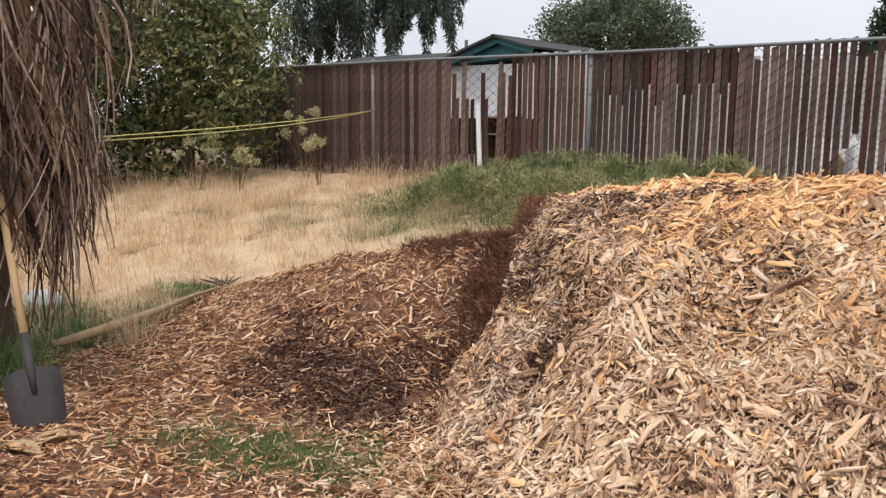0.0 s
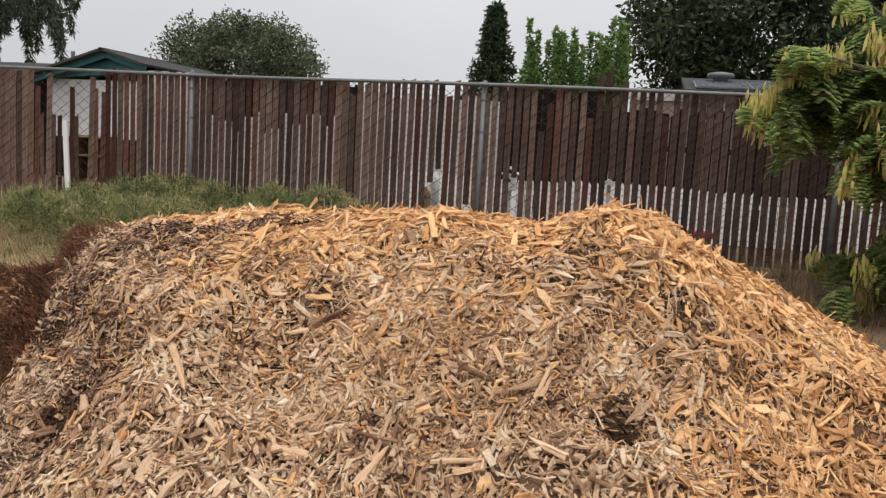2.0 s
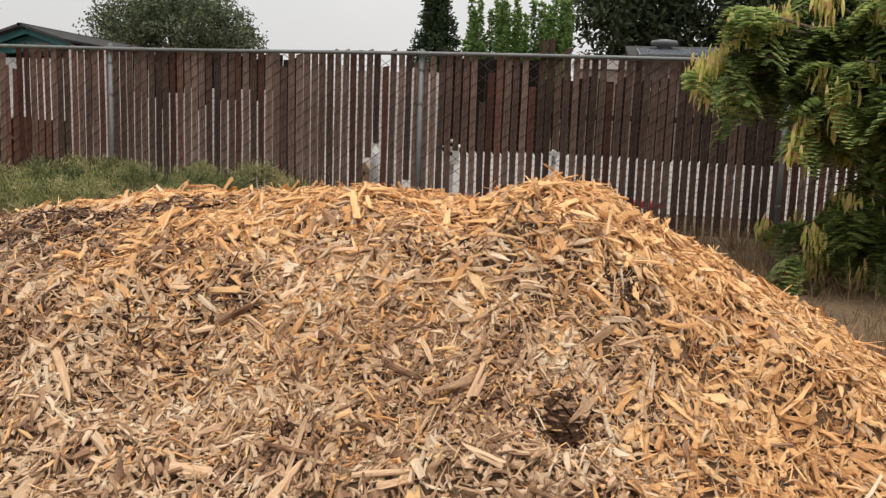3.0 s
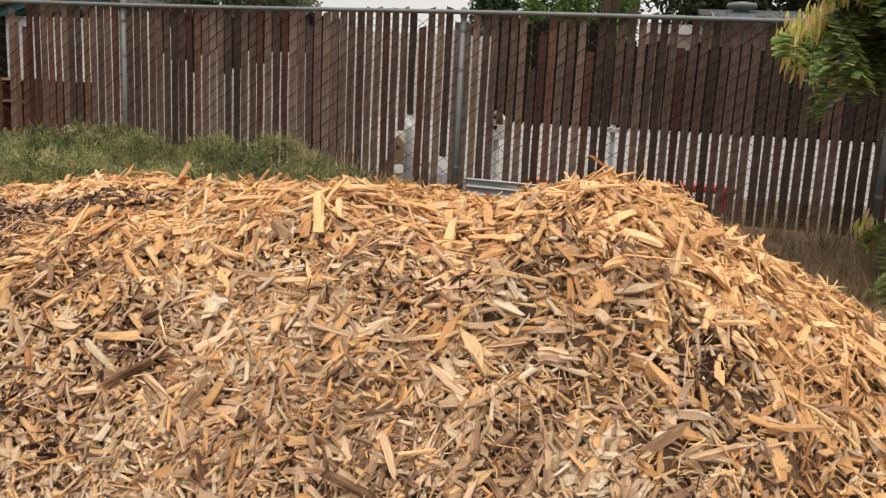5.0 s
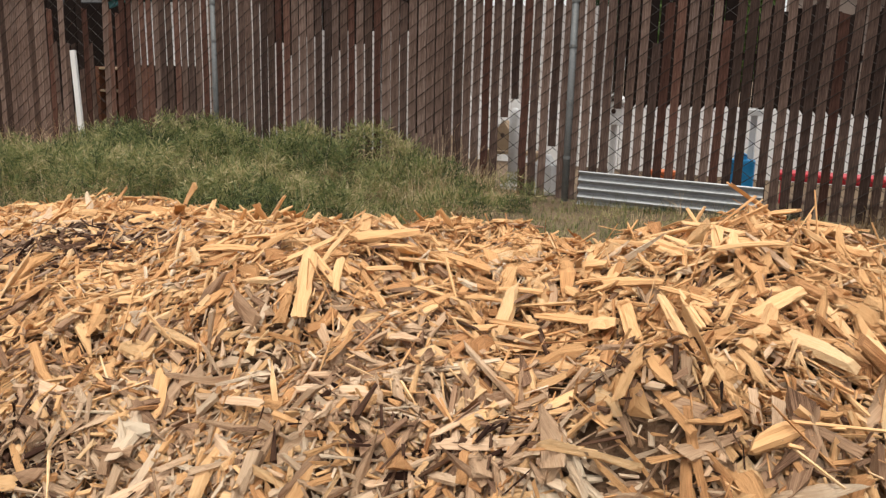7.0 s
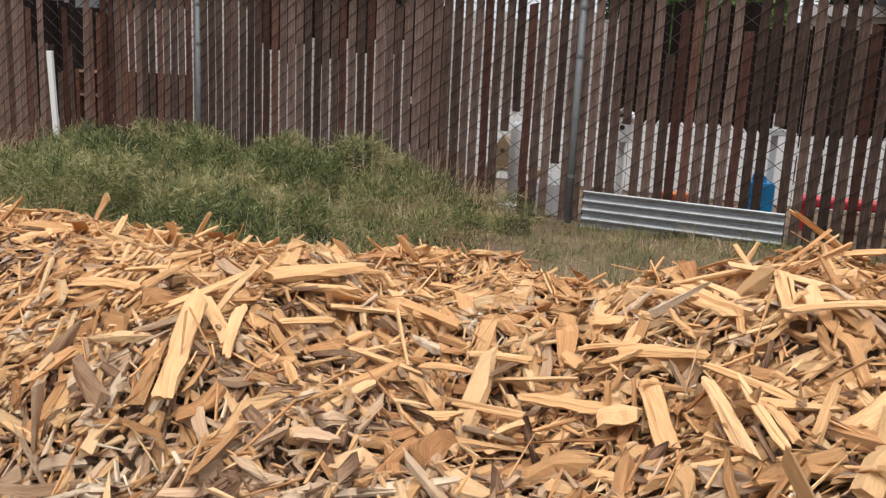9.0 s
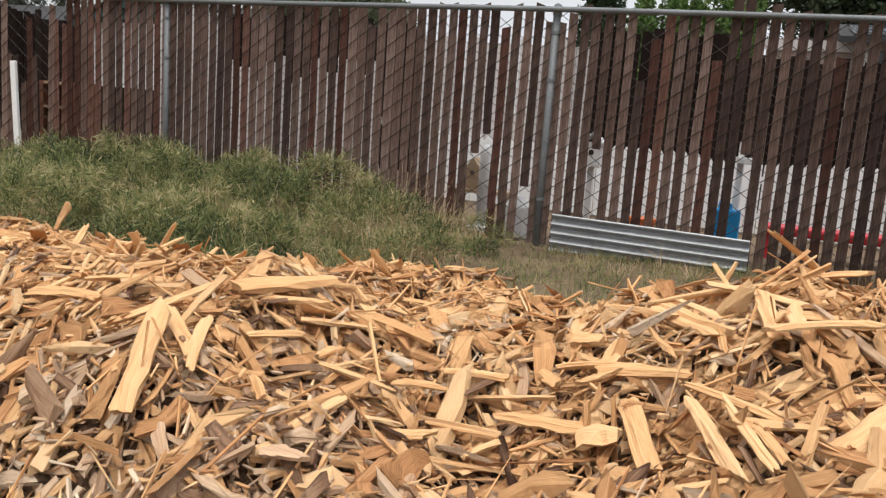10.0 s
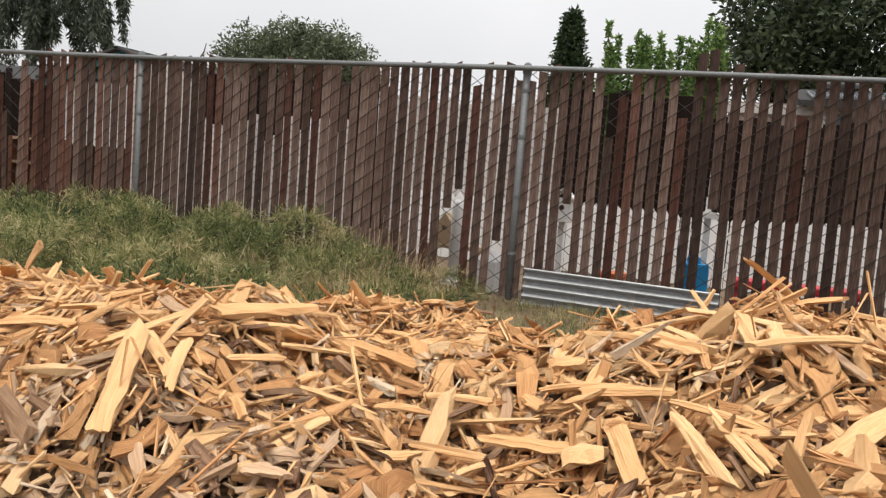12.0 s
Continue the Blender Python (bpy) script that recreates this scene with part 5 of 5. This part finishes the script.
part("socket", from_bm("socket", tube([(0, 0.0, 0.18), (0, 0.005, 0.30), (0, 0.005, 0.50)], [0.012, 0.024, 0.021], 10), M_SHOVEL_STEEL, True), shovel, "steel socket", at=turn)
part("handle", from_bm("handle", tube([(0, 0.005, 0.46), (0, 0.005, 1.0), (0, 0.005, 1.5)], [0.0195, 0.019, 0.018], 10), M_ASH, True), shovel, "pale wooden handle", at=turn)

# palm leaf stalk lying along the edge of the mulch
stalk = thing("palm_leaf_stalk", "dry tan palm leaf stalk lying along the mulch", "palm stalk")
pts = [(-3.50, -7.0, 0.13), (-3.55, -6.6, 0.15), (-3.70, -6.15, 0.16), (-3.90, -5.7, 0.17), (-4.02, -5.3, 0.17)]
part("stem", from_bm("stem", tube(pts, [0.026, 0.036, 0.028, 0.016, 0.007], 8), M_STALK, True), stalk)
for k in range(8):
    d = Vector((-0.10 - 0.03 * k % 0.2, 0.24 - 0.05 * k, 0.03 + 0.012 * (k % 3)))
    a = Vector(pts[-1])
    part("leaf_tip", from_bm("leaf_tip", tube([a, a + d * 0.5, a + d], [0.01, 0.012, 0.002], 4), M_PALMDEAD), stalk)
rock_bm = bmesh.new()
bmesh.ops.create_icosphere(rock_bm, subdivisions=3, radius=0.16)
for v in rock_bm.verts:
    v.co *= 1 + 0.25 * noise.noise(v.co * 6)
    v.co.z *= 0.65
thing("field_stone", "pale rounded field stone in the grass", "stone", (-4.75, -6.5, 0.12), data=from_bm("field_stone", rock_bm, M_STONE, True))

# tangle of root fibre at the steep end of the pile
def fibres(name, centre, size, n, seed, parent, depth):
    r = np.random.default_rng(seed)
    x = centre[0] + r.normal(0, size[0], n) * 0.6
    y = centre[1] + r.normal(0, size[1], n) * 0.6
    q = np.exp(-((x - centre[0]) / size[0]) ** 2 - ((y - centre[1]) / size[1]) ** 2)
    c = np.stack([x, y, heap_z(x, y) + depth * q * r.random(n) + 0.004], 1)
    V = np.zeros((n, 4, 2, 3))
    d = r.normal(size=(n, 3)) * np.array((1, 1, 0.7))
    d /= np.linalg.norm(d, axis=1, keepdims=True)
    e = r.normal(size=(n, 3))
    L = r.uniform(0.04, 0.17, n)
    for i in range(4):
        u = i / 3 - 0.5
        p = c + d * (L * u)[:, None] + e * (0.12 * L * math.cos(u * 5))[:, None]
        V[:, i, 0] = p
        V[:, i, 1] = p + np.array((0.0014, 0.0014, 0.0018))
    q = np.array([[2 * i, 2 * i + 1, 2 * i + 3, 2 * i + 2] for i in range(3)])[None] + (np.arange(n) * 8)[:, None, None]
    ob = part(name, quads_mesh(name, V.reshape(-1, 3), q.reshape(-1, 4), M_FIBRE), parent, "matted brown root fibre")
    ob["kind"] = "stuff"


fibres("root_fibre", (-1.40, -4.95), (0.16, 0.2), 4000, 901, pile, 0.12)
fibres("root_fibre", (-1.22, -5.28), (0.15, 0.26), 6000, 904, pile, 0.12)
fibres("root_fibre", (-1.75, -5.05), (0.34, 0.22), 3500, 902, mulch, 0.04)
fibres("root_fibre", (-1.36, -5.35), (0.12, 0.22), 2000, 903, mulch, 0.04)

# ---- feathery tree with hanging seed pods ----
mimosa = thing("feathery_tree", "feathery-leaved tree with hanging clusters of yellow seed pods", "tree", (4.75, -1.7, 0.4))
trunk_pts = [(0, 0, -0.1), (-0.1, 0.05, 0.7), (-0.35, 0.1, 1.4), (-0.6, 0.1, 2.1)]
part("trunk", from_bm("trunk", tube(trunk_pts, [0.12, 0.10, 0.08, 0.05], 9), M_BARK, True), mimosa)
r = random.Random(41)
ends = []
for k in range(34):
    a = math.radians(95 + 180 * r.random())
    d = r.uniform(0.5, 1.95)
    e = Vector((math.cos(a) * d - 0.2, math.sin(a) * d * 0.55, 1.15 + r.uniform(0.0, 1.5)))
    ends.append(e)
for k in range(18):
    ends.append(Vector((r.uniform(-1.3, 0.3), r.uniform(-0.5, 0.5), r.uniform(0.5, 2.3))))
for e in ((-2.1, 0.1, 1.7), (-1.9, 0.4, 2.0), (-2.0, -0.2, 1.85), (-1.35, -0.3, 0.35), (-1.15, -0.4, 0.65), (-1.0, 0.3, 0.2), (-0.7, -0.5, 0.5), (-1.3, 0.1, 0.5), (-0.9, -0.1, 0.75), (-0.5, 0.2, 0.35), (-1.0, -0.4, 0.1), (-0.3, -0.2, 0.7)):
    ends.append(Vector(e))
for k, e in enumerate(ends):
    s = Vector(trunk_pts[2]) if e.z > 1.1 else Vector(trunk_pts[1])
    m = s.lerp(e, 0.5) + Vector((0, 0, 0.2))
    limb = part("limb", from_bm("limb", tube([s, m, e], [0.035, 0.022, 0.007], 6), M_BARK, True), mimosa)
    Vs, Qs, off = [], [], 0
    rn = np.random.default_rng(1000 + k)
    for j in range(12):
        u = rn.uniform(0.35, 1.05)
        b = s.lerp(m, u * 2) if u < 0.5 else m.lerp(e, u * 2 - 1)
        a = rn.uniform(0, 6.283)
        L = rn.uniform(0.2, 0.34)
        dirn = np.array((math.cos(a), math.sin(a), rn.uniform(-0.5, 0.5)))
        side = np.array((-math.sin(a), math.cos(a), rn.uniform(-0.7, 0.7)))
        # pinnae in pairs along a drooping rachis, each a row of small leaflets
        for i in range(7):
            v = (i + 1) / 7
            c = np.array(b) + dirn * L * v + np.array((0, 0, -0.45 * L * v * v * 2))
            pl = 0.13 * (1 - 0.5 * abs(v - 0.5) * 2) + 0.03
            for sg in (-1, 1):
                pd = side * sg * 0.9 + dirn * 0.45
                pd /= np.linalg.norm(pd)
                nl = 5
                w = np.arange(1, nl + 1) / nl
                pc = c + pd * (pl * w)[:, None] + np.array((0, 0, -0.55)) * (pl * w * w)[:, None]
                for lg in (-1, 1):
                    ld = dirn * lg * 0.8 + pd * 0.4 + np.array((0, 0, -0.15))
                    tipp = pc + ld * 0.056
                    cr = np.cross(ld, (0, 0, 1.0)) * 0.034
                    quad = np.stack([pc, pc + ld * 0.016 + cr, tipp, pc + ld * 0.016 - cr], 1)
                    Vs.append(quad.reshape(-1, 3))
                    off += nl
    V = np.concatenate(Vs)
    part("foliage", quads_mesh("foliage", V, np.arange(len(V)).reshape(-1, 4), M_FEATHER), limb)
    # pods hang in bunches
    for g in range(2):
        Vs = []
        u = rn.uniform(0.7, 1.1)
        b = np.array(m.lerp(e, u)) + rn.normal(0, 0.07, 3)
        for i in range(26):
            p0 = b + rn.normal(0, 0.045, 3)
            L = rn.uniform(0.08, 0.17)
            a = rn.uniform(0, 6.283)
            sd = np.array((math.cos(a), math.sin(a), 0)) * 0.0125
            dr = np.array((rn.normal(0, 0.15), rn.normal(0, 0.15), -1.0)) * L
            bow = np.array((-math.sin(a), math.cos(a), 0)) * 0.012
            rows = [p0 + dr * q + bow * math.sin(q * 3.1) for q in (0, 0.33, 0.66, 1)]
            ws = (0.35, 1.0, 1.0, 0.3)
            for h in range(3):
                Vs += [rows[h] - sd * ws[h], rows[h] + sd * ws[h], rows[h + 1] + sd * ws[h + 1], rows[h + 1] - sd * ws[h + 1]]
        V = np.array(Vs)
        ob = part("seed_pod", quads_mesh("seed_pod", V, np.arange(len(V)).reshape(-1, 4), M_POD), limb, "hanging yellow seed pods")
        ob["kind"] = "stuff"

# ---- slats, one by one ----
rs = random.Random(77)
kinds = {
    "close": [slat_mesh(w, h, 80 + i, M_SLATPALE if i else M_SLAT) for i, (w, h) in enumerate(((0.080, 1.77), (0.077, 1.76), (0.082, 1.75)))],
    "snug": [slat_mesh(w, h, 60 + i, M_SLATPALE if i else M_SLAT) for i, (w, h) in enumerate(((0.075, 1.76), (0.073, 1.77), (0.077, 1.75)))],
    "even": [slat_mesh(w, h, i, M_SLATPALE if i else M_SLAT) for i, (w, h) in enumerate(((0.071, 1.77), (0.069, 1.76), (0.073, 1.75), (0.070, 1.78)))],
    "tall": [slat_mesh(w, h, 20 + i, M_SLATPALE if i % 2 else M_SLAT) for i, (w, h) in enumerate(((0.066, 1.79), (0.064, 1.785), (0.067, 1.795), (0.065, 1.76)))],
    "red": [slat_mesh(w, h, 70 + i, M_SLATRED) for i, (w, h) in enumerate(((0.064, 1.77), (0.062, 1.80), (0.065, 1.76)))],
    "split": [slat_mesh(w, h, 40 + i, m) for i, (w, h, m) in enumerate(((0.078, 1.68, M_SLATPALE), (0.075, 1.72, M_SLATPALE), (0.07, 1.55, M_SLATRED), (0.078, 1.7, M_SLATPALE), (0.06, 1.2, M_SLAT), (0.075, 1.5, M_SLATRED)))],
}


def cut_slat(low, high, seed, material=M_SLAT):
    """A slat broken off: what is left of it runs from low to high."""
    me = slat_mesh(0.066, high - low, seed, material)
    for v in me.vertices:
        v.co.z += low
    return me


# broken slats by their column, counted from the post in the middle
BROKEN = {-7: (0.65, 1.79), -6: (0.82, 1.78), -5: (0.0, 1.62), -2: (0.44, 1.81), -1: (0.0, 1.67), 0: (0.0, 1.67), 4: (0.78, 1.80), 7: (0.0, 1.30), 8: (0.0, 1.60), 13: (0.0, 1.46), 14: (0.0, 1.92), 15: (0.0, 1.94), 16: (0.82, 1.79), 17: (0.0, 1.86), 22: (0.0, 1.50), -18: (0.0, 1.60), -59: (0.0, 0.18), -62: (0.0, 0.95), -64: (0.0, 1.2)}
for i in range(int(-11.2 / COL), int(5.4 / COL)):
    x = (i + 0.5) * COL
    kind = "close" if x < -5.8 else "split" if x < -4.75 else "even" if x < -1.75 else "snug" if x < -0.95 else "tall"
    data = rs.choice(kinds["red"] if kind in ("even", "tall") and rs.random() < 0.18 else kinds[kind])
    if i in BROKEN:
        data = cut_slat(*BROKEN[i], 200 + i, M_SLATRED if i in (-5, 8, 13, 22) else M_SLAT)
    lean = rs.uniform(-1.6, 1.6) if kind == "split" else rs.uniform(-0.18, 0.18)
    part("slat", data, fence, at=pose(x + rs.uniform(-0.004, 0.004), 0.001, FENCE_Z + rs.uniform(-0.02, 0.005), rs.uniform(-0.15, 0.15), lean, rs.uniform(-3, 3)))

# ---- the large chips on top, one by one ----
M_CHIP = surface("split_chip", [(0.1, (0.57, 0.32, 0.14)), (0.4, (0.73, 0.42, 0.195)), (0.62, (0.82, 0.515, 0.26)), (0.9, (0.87, 0.63, 0.38))], scale=0.9, fine=3.6, rough=0.85, bump=1.0, stretch=(0.5, 9, 1), random_by="object", spread=0.13, source="UV", depth=0.003, spec=0.12)
M_OLDCHIP = surface("weathered_split_chip", AGED, scale=0.9, fine=3.2, rough=0.85, bump=0.8, stretch=(0.5, 9, 1), random_by="object", spread=0.13, source="UV", depth=0.003, spec=0.12)


def chip_mesh(length, width, thick, seed, material=M_CHIP):
    """A split slab: terraces along the grain where layers have torn off, uneven sides, pointed or broken ends."""
    r = random.Random(seed)
    ST, CO = 6, 6
    V, uv = [], []
    bend, sway, twist = r.gauss(0, 0.014) * length, r.gauss(0, 0.01) * length, r.gauss(0, 0.25)
    # how far each strand of the grain reaches at either end
    ends = []
    for _ in range(2):
        apex, sharp = r.uniform(0, CO - 1), r.choice((0.005, 0.012, 0.025, 0.06))
        ends.append([max(-0.4 * length, -abs(c - apex) * sharp * length + r.gauss(0, 0.018) * length) for c in range(CO)])
    narrow = (r.uniform(0.7, 1.05), r.uniform(0.55, 1.05))
    lane = [(c + (r.uniform(-0.3, 0.3) if 0 < c < CO - 1 else 0)) / (CO - 1) - 0.5 for c in range(CO)]
    step = [r.uniform(-0.35, 0.3) for _ in range(CO)]
    torn_from, torn_lane, torn_way = r.randrange(1, ST), r.randrange(0, CO), r.choice((-1, 1))
    for side in (1, -1):
        for s in range(ST):
            u = s / (ST - 1)
            left, right = r.uniform(0.78, 1.12), r.uniform(0.78, 1.12)
            w = width * (narrow[0] * (1 - u) ** 2 + 2 * u * (1 - u) * 1.05 + narrow[1] * u * u)
            for c in range(CO):
                a_end = u * ends[1][c] - (1 - u) * ends[0][c]
                x = (u - 0.5) * length + a_end + (r.gauss(0, 0.02) * length if 0 < s < ST - 1 else 0)
                yy = lane[c] * w * (left if c < CO // 2 else right)
                z = side * thick * 0.5 * (1 - 0.55 * abs(2 * lane[c]) ** 2) * r.uniform(0.8, 1.1)
                if side > 0:
                    z += thick * 0.5 * step[c]
                    if s >= torn_from and (c - torn_lane) * torn_way > 0:
                        z -= 0.45 * thick
                z = z * (0.65 if s in (0, ST - 1) else 1) + bend * (1 - (2 * u - 1) ** 2)
                yy += sway * (1 - (2 * u - 1) ** 2)
                a = twist * (u - 0.5)
                V.append((x, yy * math.cos(a) - z * math.sin(a), z * math.cos(a) + yy * math.sin(a)))
                uv.append((x * 14 + seed * 3.1, (yy + (0.4 if side < 0 else 0)) * 14 + seed * 1.7))
    n = ST * CO
    Q = []
    for s in range(ST - 1):
        for c in range(CO - 1):
            i = s * CO + c
            Q.append((i, i + CO, i + CO + 1, i + 1))
            Q.append((n + i, n + i + 1, n + i + CO + 1, n + i + CO))
        for c in (0, CO - 1):
            i = s * CO + c
            f = (i, n + i, n + i + CO, i + CO)
            Q.append(f if c == 0 else f[::-1])
    for c in range(CO - 1):
        Q.append((c, c + 1, n + c + 1, n + c))
        e = (ST - 1) * CO + c
        Q.append((e, n + e, n + e + 1, e + 1))
    return quads_mesh("wood_chip", np.array(V), np.array(Q), material, np.array(uv))


def lay_chip(data, x, y, azim, tilt, roll, lift):
    N = Vector(surface_frame(chips_z, np.array([x]), np.array([y]), 0.12)[0])
    A = Vector((math.cos(azim), math.sin(azim), 0))
    A = (A - N * A.dot(N)).normalized()
    m = Matrix((A, N.cross(A), N)).transposed().to_4x4()
    m.translation = Vector((x, y, float(chips_z(np.array([x]), np.array([y]))[0]))) + N * lift
    return part("wood_chip", data, pile, at=m @ pose(0, 0, 0, math.degrees(roll), -math.degrees(tilt), 0))


rc = random.Random(303)
fresh_at = lambda x, y: float(freshness(np.array([x]), np.array([y]))[0])
slabs = [chip_mesh(rc.choice((0.06, 0.075, 0.09, 0.11, 0.14, 0.17)), rc.uniform(0.012, 0.03), rc.uniform(0.005, 0.012), k, M_CHIP) for k in range(48)]
old_slabs = [chip_mesh(rc.choice((0.06, 0.09, 0.12, 0.15)), rc.uniform(0.011, 0.026), rc.uniform(0.004, 0.010), 60 + k, M_OLDCHIP) for k in range(24)]
for k in range(215):
    x, y = rc.uniform(-0.3, 2.4), rc.choice((rc.uniform(-5.7, -4.55), rc.uniform(-5.3, -4.55)))
    if fresh_at(x, y) < 0.3 and rc.random() < 0.6:
        x, y = rc.uniform(1.4, 2.3), rc.uniform(-5.4, -4.6)
    lay_chip(rc.choice(slabs if fresh_at(x, y) > 0.55 else old_slabs), x, y, rc.uniform(0, 6.283), rc.gauss(0, 0.14), rc.gauss(0, 0.28), rc.uniform(0.008, 0.022))
# splinters that stick up along the crest
for k in range(26):
    x = rc.uniform(0.15, 0.95) if k < 16 else rc.uniform(1.35, 2.2)
    lay_chip(chip_mesh(rc.uniform(0.09, 0.16), rc.uniform(0.010, 0.02), rc.uniform(0.006, 0.010), 900 + k), x, rc.uniform(-4.85, -4.6), rc.uniform(0, 6.283), rc.uniform(0.35, 0.85), rc.gauss(0, 0.4), 0.035)

# the largest slabs: x, y, bearing, length, width
NEAR_SLABS = [
    (0.88, -5.29, -71, 0.20, 0.035), (0.79, -5.15, -115, 0.19, 0.021), (0.87, -5.22, -36, 0.13, 0.025), (0.92, -5.24, -66, 0.11, 0.020),
    (0.91, -5.02, 62, 0.18, 0.041), (1.02, -5.26, -39, 0.05, 0.014), (0.96, -5.13, 51, 0.09, 0.017), (0.56, -5.11, -9, 0.22, 0.028),
    (1.17, -5.08, 31, 0.09, 0.016), (1.24, -5.02, 13, 0.10, 0.012), (1.23, -5.11, 14, 0.15, 0.011), (1.36, -5.08, -6, 0.14, 0.023),
    (1.30, -5.03, 12, 0.14, 0.013), (1.43, -5.02, 23, 0.07, 0.013), (1.39, -4.93, -19, 0.05, 0.030), (1.12, -5.34, 5, 0.06, 0.027),
]
RIDGE_SLABS = [
    (1.50, -5.10, -76, 0.14, 0.028), (1.45, -5.10, 0, 0.06, 0.049), (1.62, -5.14, -45, 0.22, 0.014), (1.59, -5.19, -72, 0.20, 0.019),
    (1.62, -5.21, -70, 0.17, 0.014), (1.63, -4.93, -83, 0.22, 0.026), (1.58, -5.00, -86, 0.08, 0.012), (1.53, -4.91, -58, 0.22, 0.036),
    (1.62, -4.83, -44, 0.25, 0.025), (1.69, -5.01, 20, 0.16, 0.015), (1.74, -5.14, 61, 0.18, 0.032), (1.44, -4.83, -42, 0.20, 0.012),
    (1.56, -4.72, 14, 0.24, 0.022), (1.94, -5.19, -54, 0.26, 0.035), (-1.0, -4.83, -25, 0.14, 0.055), (1.41, -4.99, -2, 0.11, 0.012),
]
FACE_SLABS = [
    (1.77, -5.60, 54, 0.13, 0.034), (1.46, -5.36, 48, 0.15, 0.022), (0.54, -5.61, -12, 0.18, 0.040), (0.68, -5.51, -63, 0.17, 0.038),
    (0.94, -5.62, -32, 0.14, 0.030), (1.81, -5.49, 69, 0.20, 0.026), (0.77, -5.68, 52, 0.15, 0.035), (0.69, -5.80, -46, 0.23, 0.030),
    (0.88, -5.81, -1, 0.12, 0.062), (1.55, -5.74, 15, 0.10, 0.031), (1.65, -5.76, 6, 0.07, 0.041), (1.98, -5.58, -89, 0.11, 0.033),
    (1.65, -5.53, 78, 0.21, 0.028), (1.51, -5.60, -26, 0.18, 0.024), (1.42, -5.78, -46, 0.13, 0.027), (2.06, -5.64, -46, 0.08, 0.038),
    (0.48, -5.77, 18, 0.20, 0.027),
]
FOOT_SLABS = [
    (0.04, -6.05, -50, 0.26, 0.055), (0.78, -5.86, -68, 0.22, 0.032), (1.50, -6.05, 76, 0.25, 0.032), (1.34, -5.94, -74, 0.12, 0.030),
    (1.57, -6.22, -31, 0.16, 0.040), (2.03, -5.76, 40, 0.17, 0.032), (1.26, -6.20, 6, 0.22, 0.038), (0.96, -6.27, 69, 0.20, 0.048),
    (1.30, -6.23, 15, 0.11, 0.045), (0.63, -6.24, 5, 0.15, 0.06), (2.16, -5.87, -35, 0.14, 0.036),
]
for k, (x, y, a, L, W) in enumerate(NEAR_SLABS + RIDGE_SLABS + FACE_SLABS + FOOT_SLABS):
    slim = 1.0 if y > -5.4 else 0.82 if y > -5.85 else 0.66
    lay_chip(chip_mesh(L, W * slim, 0.010 if W < 0.03 else 0.018, 540 + k, M_CHIP if fresh_at(x, y) > 0.5 else M_OLDCHIP), x, y, math.radians(a), 0.0, rc.gauss(0, 0.12), 0.03 if y > -5.4 else 0.018)
